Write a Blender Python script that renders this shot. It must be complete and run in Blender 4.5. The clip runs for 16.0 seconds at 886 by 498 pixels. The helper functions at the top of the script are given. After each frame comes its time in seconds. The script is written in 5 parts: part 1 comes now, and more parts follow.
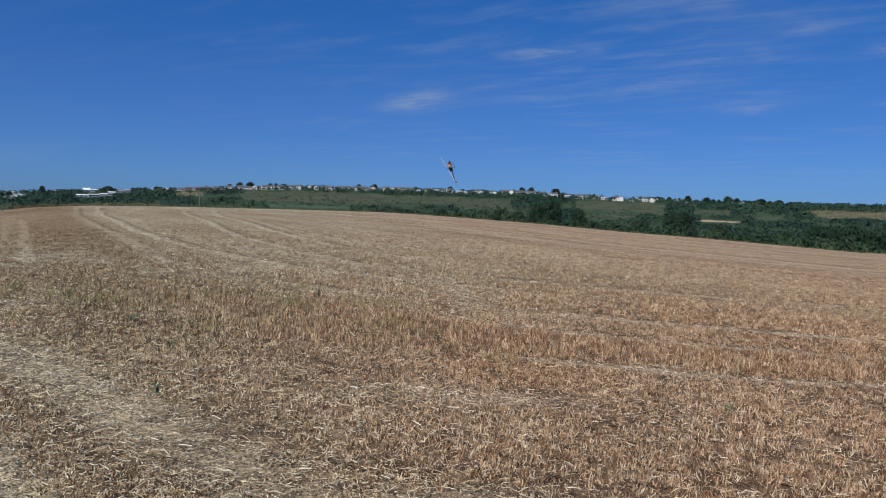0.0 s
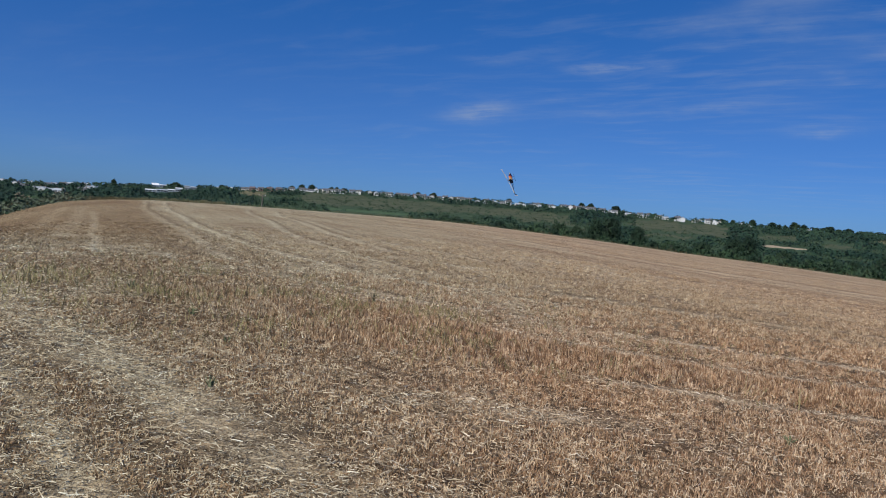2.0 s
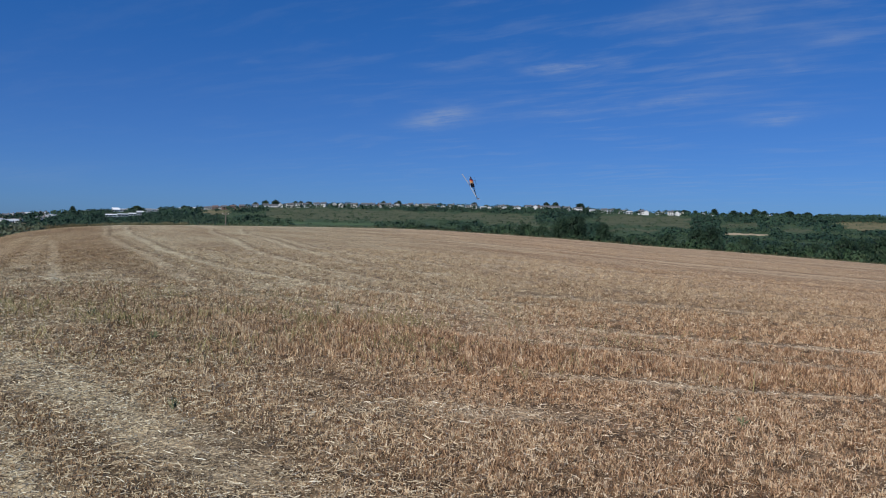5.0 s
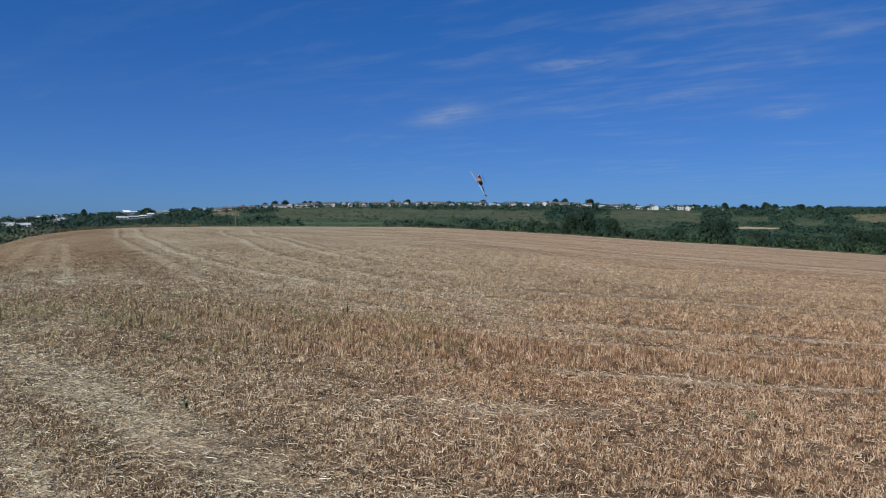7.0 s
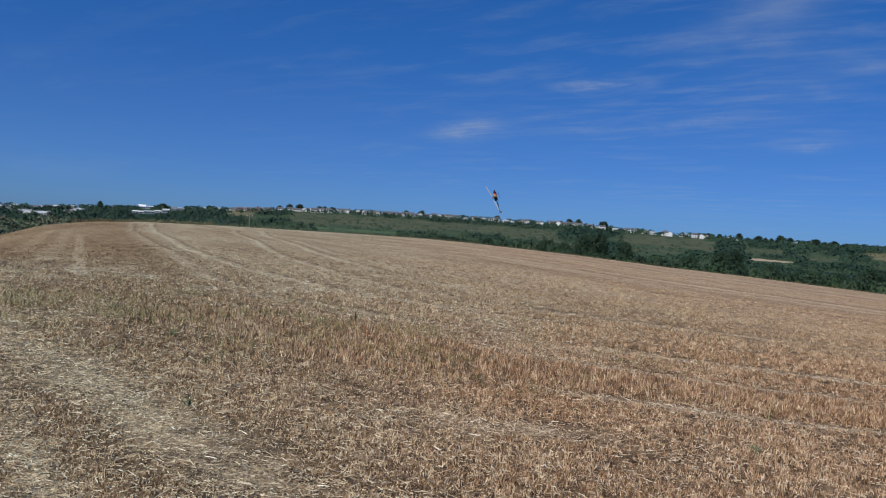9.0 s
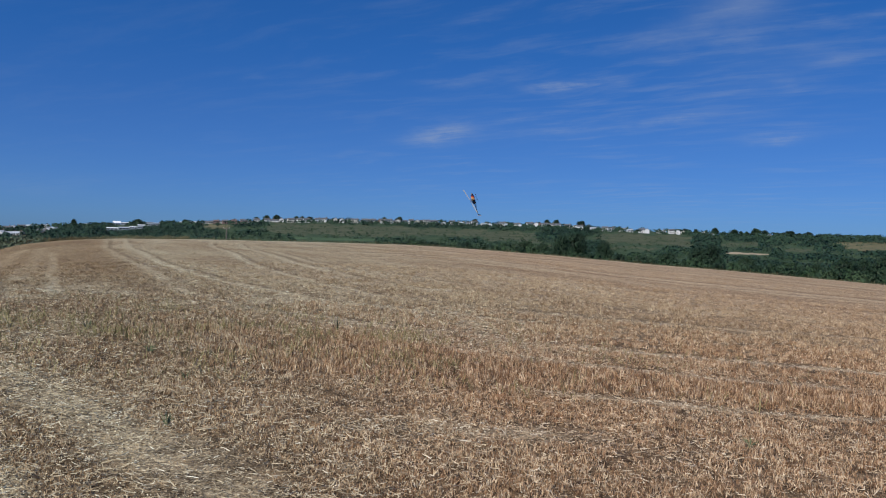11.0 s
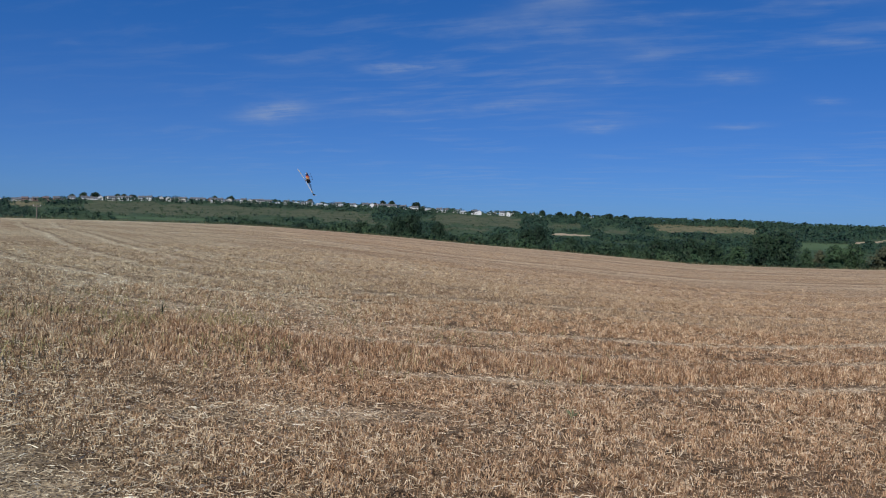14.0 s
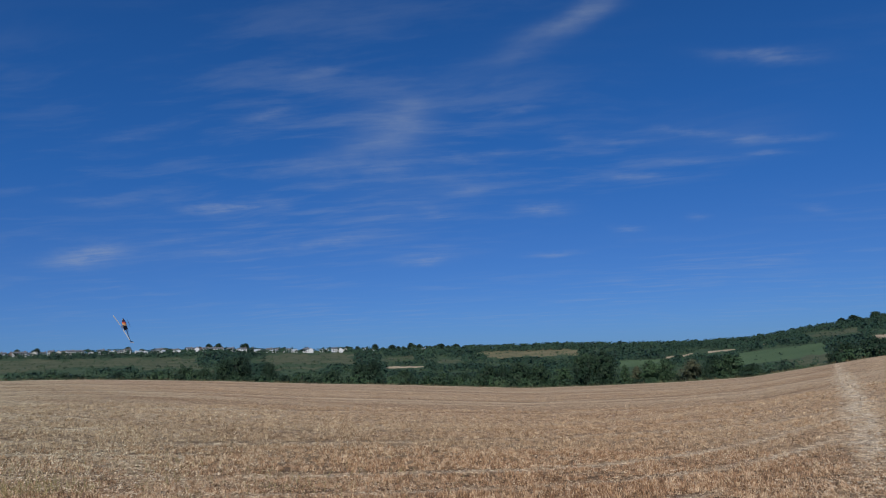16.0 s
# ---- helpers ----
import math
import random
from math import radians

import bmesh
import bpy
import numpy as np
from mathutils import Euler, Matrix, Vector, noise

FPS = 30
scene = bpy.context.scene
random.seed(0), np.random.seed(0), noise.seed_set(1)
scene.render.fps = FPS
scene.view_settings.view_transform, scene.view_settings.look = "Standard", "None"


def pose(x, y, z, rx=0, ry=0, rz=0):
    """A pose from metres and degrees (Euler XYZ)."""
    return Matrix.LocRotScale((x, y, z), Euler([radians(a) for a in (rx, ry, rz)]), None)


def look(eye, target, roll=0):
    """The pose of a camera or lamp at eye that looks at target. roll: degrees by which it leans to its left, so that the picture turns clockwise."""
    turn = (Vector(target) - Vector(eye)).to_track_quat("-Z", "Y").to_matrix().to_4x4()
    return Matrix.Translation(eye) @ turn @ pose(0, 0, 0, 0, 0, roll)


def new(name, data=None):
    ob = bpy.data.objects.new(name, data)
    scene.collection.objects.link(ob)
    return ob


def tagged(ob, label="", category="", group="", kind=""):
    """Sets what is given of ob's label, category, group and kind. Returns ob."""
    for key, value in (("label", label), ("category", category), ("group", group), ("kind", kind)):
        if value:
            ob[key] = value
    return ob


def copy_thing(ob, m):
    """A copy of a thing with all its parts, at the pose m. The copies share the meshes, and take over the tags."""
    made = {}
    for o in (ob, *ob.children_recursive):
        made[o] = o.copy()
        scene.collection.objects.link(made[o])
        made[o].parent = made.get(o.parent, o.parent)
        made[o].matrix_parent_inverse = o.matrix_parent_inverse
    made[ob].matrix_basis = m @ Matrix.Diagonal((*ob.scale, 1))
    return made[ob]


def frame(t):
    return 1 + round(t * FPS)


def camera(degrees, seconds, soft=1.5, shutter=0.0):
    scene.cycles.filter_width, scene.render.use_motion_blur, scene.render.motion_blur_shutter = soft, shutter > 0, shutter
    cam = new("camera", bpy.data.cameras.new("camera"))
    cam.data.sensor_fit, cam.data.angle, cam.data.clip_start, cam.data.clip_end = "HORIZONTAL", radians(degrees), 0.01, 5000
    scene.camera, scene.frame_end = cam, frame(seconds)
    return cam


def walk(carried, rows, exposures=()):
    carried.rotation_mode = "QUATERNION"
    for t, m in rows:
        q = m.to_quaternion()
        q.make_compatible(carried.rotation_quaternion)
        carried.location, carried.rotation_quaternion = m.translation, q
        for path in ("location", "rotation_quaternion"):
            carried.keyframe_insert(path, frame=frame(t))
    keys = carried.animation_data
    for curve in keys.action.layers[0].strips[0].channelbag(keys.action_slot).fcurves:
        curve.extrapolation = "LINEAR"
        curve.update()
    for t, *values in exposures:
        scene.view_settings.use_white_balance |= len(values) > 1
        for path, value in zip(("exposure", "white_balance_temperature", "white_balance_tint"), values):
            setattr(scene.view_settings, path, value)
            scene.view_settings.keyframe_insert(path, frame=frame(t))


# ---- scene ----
# the camera, held at eye height by someone who stands in a stubble field and turns
cam = camera(58.5, 16.0, soft=1.1)
# seconds, eye x y z, heading to the right of +y, pitch up, lean (degrees)
PATH = [
    (0.0, -0.092, 0.020, 1.696, 7.193, -2.538, 1.514),
    (0.5, -0.105, 0.044, 1.691, 4.944, -2.414, 2.477),
    (1.0, -0.112, 0.057, 1.686, 2.736, -2.654, 3.543),
    (1.5, -0.108, 0.059, 1.691, 2.049, -2.939, 3.978),
    (2.0, -0.108, 0.051, 1.691, 3.111, -2.002, 4.383),
    (2.5, -0.101, 0.044, 1.692, 3.718, -1.883, 3.585),
    (3.0, -0.089, 0.036, 1.690, 5.168, -2.217, 2.972),
    (3.5, -0.069, 0.019, 1.705, 6.716, -2.124, 3.009),
    (6.0, 0.052, -0.160, 1.712, 4.624, -1.103, -0.139),
    (6.5, 0.047, -0.158, 1.714, 4.854, -1.320, -0.162),
    (7.0, 0.045, -0.157, 1.714, 4.684, -1.582, 0.119),
    (7.5, 0.047, -0.146, 1.713, 3.912, -1.414, 0.589),
    (8.0, 0.043, -0.144, 1.713, 3.428, -0.831, 1.365),
    (8.5, 0.044, -0.144, 1.715, 3.780, -1.170, 2.235),
    (9.0, 0.035, -0.146, 1.716, 3.830, -0.669, 3.627),
    (9.5, 0.036, -0.143, 1.713, 4.316, -0.033, 3.665),
    (12.0, 0.013, 0.114, 1.679, 5.585, -0.768, 0.577),
    (12.5, 0.016, 0.110, 1.680, 5.955, -1.766, 1.047),
    (13.0, 0.025, 0.094, 1.688, 7.667, -2.024, 2.077),
    (13.5, 0.026, 0.085, 1.685, 12.408, -1.028, 3.269),
    (14.0, 0.045, 0.075, 1.688, 17.205, -1.310, 1.700),
    (14.5, 0.042, 0.069, 1.700, 20.640, -0.853, 0.580),
    (15.0, 0.053, 0.084, 1.696, 23.068, 3.396, -0.799),
    (15.5, 0.074, 0.129, 1.677, 26.299, 7.561, -1.789),
    (16.0, 0.088, 0.122, 1.683, 29.396, 8.382, -2.053),
]


def aim(x, y, z, heading, pitch, lean):
    h, p = radians(heading), radians(pitch)
    return look((x, y, z), (x + 100 * math.sin(h) * math.cos(p), y + 100 * math.cos(h) * math.cos(p), z + 100 * math.sin(p)), lean)


walk(cam, [(row[0], aim(*row[1:])) for row in PATH], exposures=[(0.0, -0.24), (14.0, -0.24), (15.2, -0.36), (16.0, -0.36)])

# ---- light: a high summer sun over the camera's left shoulder, blue sky with thin cirrus ----
SUN_AZ, SUN_EL = radians(222), radians(50)      # clockwise from +y
sun = new("sun", bpy.data.lights.new("sun", "SUN"))
sun.data.energy, sun.data.angle, sun.data.color = 5.0, radians(0.55), (1.0, 0.95, 0.87)
to_sun = Vector((math.sin(SUN_AZ) * math.cos(SUN_EL), math.cos(SUN_AZ) * math.cos(SUN_EL), math.sin(SUN_EL)))
sun.matrix_world = look(to_sun * 50, (0, 0, 0))

world = bpy.data.worlds.new("summer_sky")
scene.world = world
world.use_nodes = True
wt = world.node_tree
wt.nodes.clear()


class Net:
    """Short hand for building node trees."""

    def __init__(self, tree):
        self.t = tree

    def node(self, kind, **sets):
        n = self.t.nodes.new(kind)
        for k, val in sets.items():
            if k == "operation":
                n.operation = val
            elif k == "data_type":
                n.data_type = val
            elif k == "blend_type":
                n.blend_type = val
        return n

    def put(self, socket, value):
        if isinstance(value, bpy.types.NodeSocket):
            self.t.links.new(value, socket)
        elif value is not None:
            socket.default_value = value

    def math(self, op, a, b=None, c=None):
        n = self.node("ShaderNodeMath", operation=op)
        for s, val in zip(n.inputs, (a, b, c)):
            self.put(s, val)
        return n.outputs[0]

    def mix(self, f, a, b, blend="MIX"):
        n = self.node("ShaderNodeMix", data_type="RGBA", blend_type=blend)
        self.put(n.inputs[0], f)
        self.put(n.inputs[6], a)
        self.put(n.inputs[7], b)
        return n.outputs[2]

    def noise(self, vec, scale, detail=3.0, rough=0.55):
        n = self.node("ShaderNodeTexNoise")
        self.put(n.inputs["Vector"], vec)
        n.inputs["Scale"].default_value, n.inputs["Detail"].default_value, n.inputs["Roughness"].default_value = scale, detail, rough
        return n.outputs[0]

    def ramp(self, f, stops, smooth=False):
        n = self.node("ShaderNodeValToRGB")
        self.put(n.inputs[0], f)
        e = n.color_ramp.elements
        while len(e) < len(stops):
            e.new(0.5)
        for el, (p, c) in zip(e, stops):
            el.position, el.color = p, (*c, 1) if len(c) == 3 else c
        if smooth:
            n.color_ramp.interpolation = "EASE"
        return n.outputs[0]

    def step(self, x, lo, hi):
        n = self.node("ShaderNodeMapRange")
        n.interpolation_type = "SMOOTHSTEP"
        self.put(n.inputs[0], x)
        n.inputs[1].default_value, n.inputs[2].default_value = lo, hi
        return n.outputs[0]

    def attribute(self, name):
        n = self.node("ShaderNodeAttribute")
        n.attribute_name = name
        return n.outputs["Fac"]

    def xyz(self, vec):
        n = self.node("ShaderNodeSeparateXYZ")
        self.put(n.inputs[0], vec)
        return n.outputs

    def vec(self, x, y, z):
        n = self.node("ShaderNodeCombineXYZ")
        for s, val in zip(n.inputs, (x, y, z)):
            self.put(s, val)
        return n.outputs[0]


W = Net(wt)
sky = W.node("ShaderNodeTexSky")
sky.sky_type, sky.sun_disc = "NISHITA", False
sky.sun_elevation, sky.sun_rotation = SUN_EL, SUN_AZ
sky.altitude, sky.air_density, sky.dust_density, sky.ozone_density = 100, 0.65, 0.5, 6.0
deep = W.mix(1.0, sky.outputs[0], (0.385, 0.77, 1.25, 1), "MULTIPLY")
dx, dy, dz = W.xyz(W.node("ShaderNodeTexCoord").outputs["Generated"])
deep = W.mix(1.0, deep, W.ramp(W.step(dz, 0.0, 0.42), [(0.0, (1.10, 0.88, 0.87)), (0.3, (1.02, 0.98, 0.97)), (0.6, (0.79, 1.06, 1.075)), (1.0, (0.76, 1.17, 1.18))]), "MULTIPLY")
# cirrus on a high flat layer: streaks a little off the line of sight's normal
up = W.math("MAXIMUM", dz, 0.02)
px = W.math("DIVIDE", dx, W.math("ADD", up, 0.05))
py = W.math("DIVIDE", dy, W.math("ADD", up, 0.05))
warp = W.noise(W.vec(px, py, 3.0), 0.7, 3.0)
along = W.math("ADD", W.math("MULTIPLY", px, 0.72), W.math("MULTIPLY", py, -0.50))
cross = W.math("ADD", W.math("MULTIPLY", py, 1.9), W.math("MULTIPLY", px, 1.5))
streak = W.noise(W.vec(along, W.math("ADD", cross, W.math("MULTIPLY", warp, 1.4)), 7.0), 2.2, 6.0, 0.60)
cover = W.noise(W.vec(W.math("MULTIPLY", px, 0.6), W.math("MULTIPLY", py, 0.6), 1.5), 0.75, 2.0)
wisp = W.math("MULTIPLY", W.step(streak, 0.43, 0.74), W.step(cover, 0.34, 0.60))
side = W.math("ADD", 0.2, W.math("MULTIPLY", 0.8, W.step(dx, -0.25, 0.35)))
wisp = W.math("MULTIPLY", wisp, side)
# single cirrus streaks and veils: bearing, height angle, half length, half thickness, slope, how dense
STREAKS = ((4.9, 8.07, 0.0480, 0.0085, 0.1, 0.16), (15.0, 11.71, 0.0520, 0.0045, 0.06, 0.20), (27.8, 7.58, 0.0267, 0.0067, -0.0, 0.2), (13.0, 8.43, 0.06, 0.0072, 0.1, 0.14),
          (21.5, 8.94, 0.0655, 0.0065, 0.06, 0.14), (24.7, 14.24, 0.0726, 0.0155, -0.01, 0.14), (29.3, 11.26, 0.0285, 0.0066, -0.04, 0.13), (25.9, 10.63, 0.0488, 0.0182, 0.03, 0.07),
          (-8.3, 11.1, 0.0153, 0.0033, 0.14, 0.09), (5.3, 11.64, 0.0417, 0.0033, 0.07, 0.09), (-1.2, 6.34, 0.0475, 0.0028, 0.06, 0.05), 
          (17.0, 18.1, 0.026, 0.0044, 0.21, 0.2), (35.3, 18.2, 0.026, 0.0039, 0.01, 0.16),
          (52.8, 19.67, 0.0519, 0.0075, -0.18, 0.2), (47.4, 15.47, 0.0372, 0.0037, -0.12, 0.2), (43.2, 15.1, 0.028, 0.0038, -0.08, 0.16), (51.2, 14.6, 0.0314, 0.0036, -0.12, 0.18),
          (52.5, 13.35, 0.0264, 0.0036, -0.13, 0.16), (43.4, 12.94, 0.0332, 0.0038, -0.05, 0.16), (47.9, 13.43, 0.0348, 0.0034, -0.1, 0.16), (54.3, 14.06, 0.0283, 0.0035, -0.13, 0.14),
          (39.2, 15.68, 0.0233, 0.0044, -0.02, 0.12), (36.7, 10.9, 0.0316, 0.0067, -0.01, 0.26), (37.4, 7.72, 0.0289, 0.0031, -0.03, 0.2), (42.8, 9.26, 0.018, 0.003, -0.06, 0.16),
          (47.6, 9.58, 0.0125, 0.0037, -0.1, 0.12), (13.7, 11.68, 0.0444, 0.0061, 0.13, 0.24), (5.0, 8.04, 0.0325, 0.0107, 0.13, 0.2), (10.8, 9.26, 0.0439, 0.005, 0.16, 0.13),
          (20.8, 9.04, 0.04, 0.004, 0.08, 0.12), (28.8, 7.93, 0.0455, 0.0074, 0.04, 0.15), (7.3, 15.86, 0.0226, 0.0043, 0.18, 0.16), (31.3, 12.39, 0.0293, 0.0074, 0.03, 0.12),
          (5.9, 11.36, 0.0276, 0.0037, 0.09, 0.1), (20.6, 20.74, 0.0312, 0.0044, 0.19, 0.1), (55.1, 9.24, 0.0141, 0.004, -0.13, 0.12), (32.2, 14.88, 0.0449, 0.0045, -0.0, 0.12),
          (-21.9, 3.14, 0.0476, 0.0127, 0.05, 0.08),)
# broad soft veils
VEILS = ((26.0, 17.3, 0.048, 0.030, 0.12, 0.18), (27.2, 18.0, 0.022, 0.022, 0.1, 0.12), (22.6, 15.6, 0.060, 0.016, 0.30, 0.11), (38.9, 23.5, 0.050, 0.014, 0.34, 0.17), (41.4, 24.7, 0.040, 0.010, 0.34, 0.17),
         (33.0, 21.0, 0.090, 0.020, 0.38, 0.05), (49.5, 15.0, 0.090, 0.022, -0.1, 0.05), (28.0, 12.5, 0.10, 0.016, 0.05, 0.05))
fray = W.noise(W.vec(W.math("MULTIPLY", dx, 1.0), dy, W.math("MULTIPLY", dz, 3.5)), 9.0, 4.0, 0.6)
lift = W.math("ADD", dz, W.math("MULTIPLY", W.math("SUBTRACT", fray, 0.5), 0.030))


def layer(rows):
    total = None
    for az, el, wide, high, slope, amount in rows:
        total = lobe(total, az, el, wide, high, slope, amount)
    return total


def lobe(total, az, el, wide, high, slope, amount):
    a, e = radians(az), radians(el)
    rx = W.math("ADD", W.math("MULTIPLY", dx, math.cos(a)), W.math("MULTIPLY", dy, -math.sin(a)))
    rz = W.math("SUBTRACT", W.math("SUBTRACT", lift, math.sin(e)), W.math("MULTIPLY", rx, slope))
    front = W.math("GREATER_THAN", W.math("ADD", W.math("MULTIPLY", dx, math.sin(a)), W.math("MULTIPLY", dy, math.cos(a))), 0.0)
    d2 = W.math("ADD", W.math("POWER", W.math("DIVIDE", W.math("ABSOLUTE", rx), wide), 2.0), W.math("POWER", W.math("DIVIDE", W.math("ABSOLUTE", rz), high), 2.0))
    g = W.math("MULTIPLY", W.math("MULTIPLY", W.math("EXPONENT", W.math("MULTIPLY", d2, -1.0)), amount), front)
    return g if total is None else W.math("ADD", total, g)


comb = W.noise(W.vec(along, W.math("MULTIPLY", cross, 2.6), 2.0), 3.2, 6.0, 0.62)
puff = W.noise(W.vec(dx, dy, W.math("MULTIPLY", dz, 3.0)), 16.0, 5.0, 0.62)
thread = W.math("ADD", W.math("MULTIPLY", W.step(comb, 0.25, 0.72), 0.65), W.math("MULTIPLY", W.step(puff, 0.30, 0.72), 0.95))
veils = W.math("MULTIPLY", layer(STREAKS), thread)
veils = W.math("ADD", veils, W.math("MULTIPLY", layer(VEILS), W.math("ADD", 0.55, W.math("MULTIPLY", thread, 0.5))))
cloud = W.math("MINIMUM", W.math("ADD", W.math("MULTIPLY", wisp, 0.16), veils), 0.7)
cloud = W.math("MULTIPLY", cloud, W.step(dz, 0.0, 0.08))
shade = W.mix(cloud, deep, (4.5, 5.3, 6.6, 1))
bg = W.node("ShaderNodeBackground")
W.put(bg.inputs[0], shade)
bg.inputs[1].default_value = 0.089
W.put(W.node("ShaderNodeOutputWorld").inputs[0], bg.outputs[0])

# ---- the lie of the land, in polar terms round the standing place ----
EDGE_AZ = [-180, -60, -40, -30, -27.3, -25.4, -22.7, -20, -17, -12, -4, 2, 5.5, 10, 14, 20, 25, 30, 35, 40, 45, 50, 55, 58, 62, 75, 90, 180]
EDGE_EL = [-1.5, -2.6, -2.7, -2.5, -2.1, -1.35, -0.57, -0.25, -0.08, 0, 0.02, 0, -0.1, -0.33, -0.55, -0.95, -1.2, -1.5, -1.8, -1.78, -1.7, -1.5, -0.8, -0.35, 0, 0.4, 0.5, -1.5]
SKY_AZ = [-180, -60, -24.5, -21, -16.5, -12, -7, -3, 5, 13, 18, 22, 26, 30, 34, 38, 42, 46, 50, 53, 56, 58.5, 62, 90, 180]
SKY_EL = [0.5, 0.5, 0.6, 0.78, 1.05, 1.3, 1.65, 1.8, 1.87, 1.85, 1.65, 1.55, 1.4, 1.4, 1.3, 1.3, 1.15, 1.05, 1.15, 1.55, 1.95, 2.25, 2.5, 1.5, 0.5]
FIELD_AZ = [-180, -60, -30, -27.3, -25.4, -22.7, -20, -10, 10, 30, 45, 56, 90, 180]
FIELD_R = [60, 35, 45, 58, 80, 112, 145, 150, 170, 185, 185, 150, 100, 60]
RIDGE = 1300.0
SLOPE = (-0.05, 0.01)

_fine = np.arange(-180, 180.01, 0.25)


def _smoothed(az, val, width=5):
    w = np.hanning(2 * width + 1)
    return np.convolve(np.pad(np.interp(_fine, az, val), width, mode="edge"), w / w.sum(), mode="valid")


_edge, _sky, _far = _smoothed(EDGE_AZ, EDGE_EL), _smoothed(SKY_AZ, SKY_EL), _smoothed(FIELD_AZ, FIELD_R)


def field_end(az):
    return np.interp(az, _fine, _far)


def land(x, y):
    """The ground's height."""
    x, y = np.asarray(x, float), np.asarray(y, float)
    r, az = np.hypot(x, y) + 1e-6, np.degrees(np.arctan2(x, y))
    d, e, s = field_end(az), np.interp(az, _fine, _edge), np.interp(az, _fine, _sky) - np.interp(az, [-12, -10, 22, 31, 34], [0.20, 0.26, 0.22, 0.20, 0.16])
    slope = (1.7 + d * np.tan(np.radians(e))) / d
    q = np.clip((r - 5) / 40, 0, 1)
    q = q * q * (3 - 2 * q)
    inside = SLOPE[0] * x * (1 - q) + SLOPE[1] * y * (1 - q) + r * slope * q
    t = np.clip(np.log(r / d) / np.log(RIDGE / d), 0, 1)
    drop = np.interp(t, [0, 0.05, 0.12, 0.30, 0.5], [0, 0.55, 1.0, 1.25, 0.9])
    rise = np.clip((t - 0.28) / 0.72, 0, 1)
    rise = rise ** 0.85
    el = np.where(t < 0.5, e - drop, e - 0.9 + 0 * t)
    el = el * (1 - rise) + rise * s
    out = 1.7 + r * np.tan(np.radians(el))
    behind = np.clip((r - RIDGE) / 900, 0, 1)
    out = np.where(r > RIDGE, (1.7 + RIDGE * np.tan(np.radians(s))) - behind * behind * (3 - 2 * behind) * 45, out)
    return np.where(r <= d, inside, out)


def on_land(az, r, dz=0.0):
    a = radians(az)
    x, y = r * math.sin(a), r * math.cos(a)
    return Vector((x, y, float(land(x, y)) + dz))


def reach(az, el):
    """How far off the hillside is seen at this bearing and height angle."""
    rs = np.geomspace(float(field_end(az)) * 1.3, RIDGE, 400)
    a = radians(az)
    ang = np.degrees(np.arctan2(land(rs * math.sin(a), rs * math.cos(a)) - 1.7, rs))
    ok = np.nonzero(ang >= el)[0]
    return float(rs[ok[0]]) if len(ok) else RIDGE


_lattice = np.random.default_rng(77).random((256, 256))


def grain(x, y, size, seed=0):
    """Smooth noise from 0 to 1 with lumps of that many metres."""
    u, v = np.asarray(x, float) / size + 17.3 * seed + 500, np.asarray(y, float) / size + 31.7 * seed + 500
    i, j = np.floor(u).astype(int), np.floor(v).astype(int)
    p, q = u - i, v - j
    p, q = p * p * (3 - 2 * p), q * q * (3 - 2 * q)
    i0, i1, j0, j1 = i % 256, (i + 1) % 256, j % 256, (j + 1) % 256
    return (_lattice[i0, j0] * (1 - p) + _lattice[i1, j0] * p) * (1 - q) + (_lattice[i0, j1] * (1 - p) + _lattice[i1, j1] * p) * q


def lumpy(x, y, size, seed=0):
    return 0.55 * grain(x, y, size, seed) + 0.3 * grain(x, y, size * 0.43, seed + 1) + 0.15 * grain(x, y, size * 0.19, seed + 2)


def beside(x, y, line):
    """How far off a line of places lies, and on which side (positive: to the right of its run)."""
    best, side = np.full(np.shape(x), 1e9), np.zeros(np.shape(x))
    for (x0, y0), (x1, y1) in zip(line, line[1:]):
        ux, uy = x1 - x0, y1 - y0
        t = np.clip(((x - x0) * ux + (y - y0) * uy) / (ux * ux + uy * uy), 0, 1)
        dx, dy = x - x0 - t * ux, y - y0 - t * uy
        d = np.hypot(dx, dy)
        side = np.where(d < best, np.sign(dx * uy - dy * ux), side)
        best = np.minimum(best, d)
    return best * side


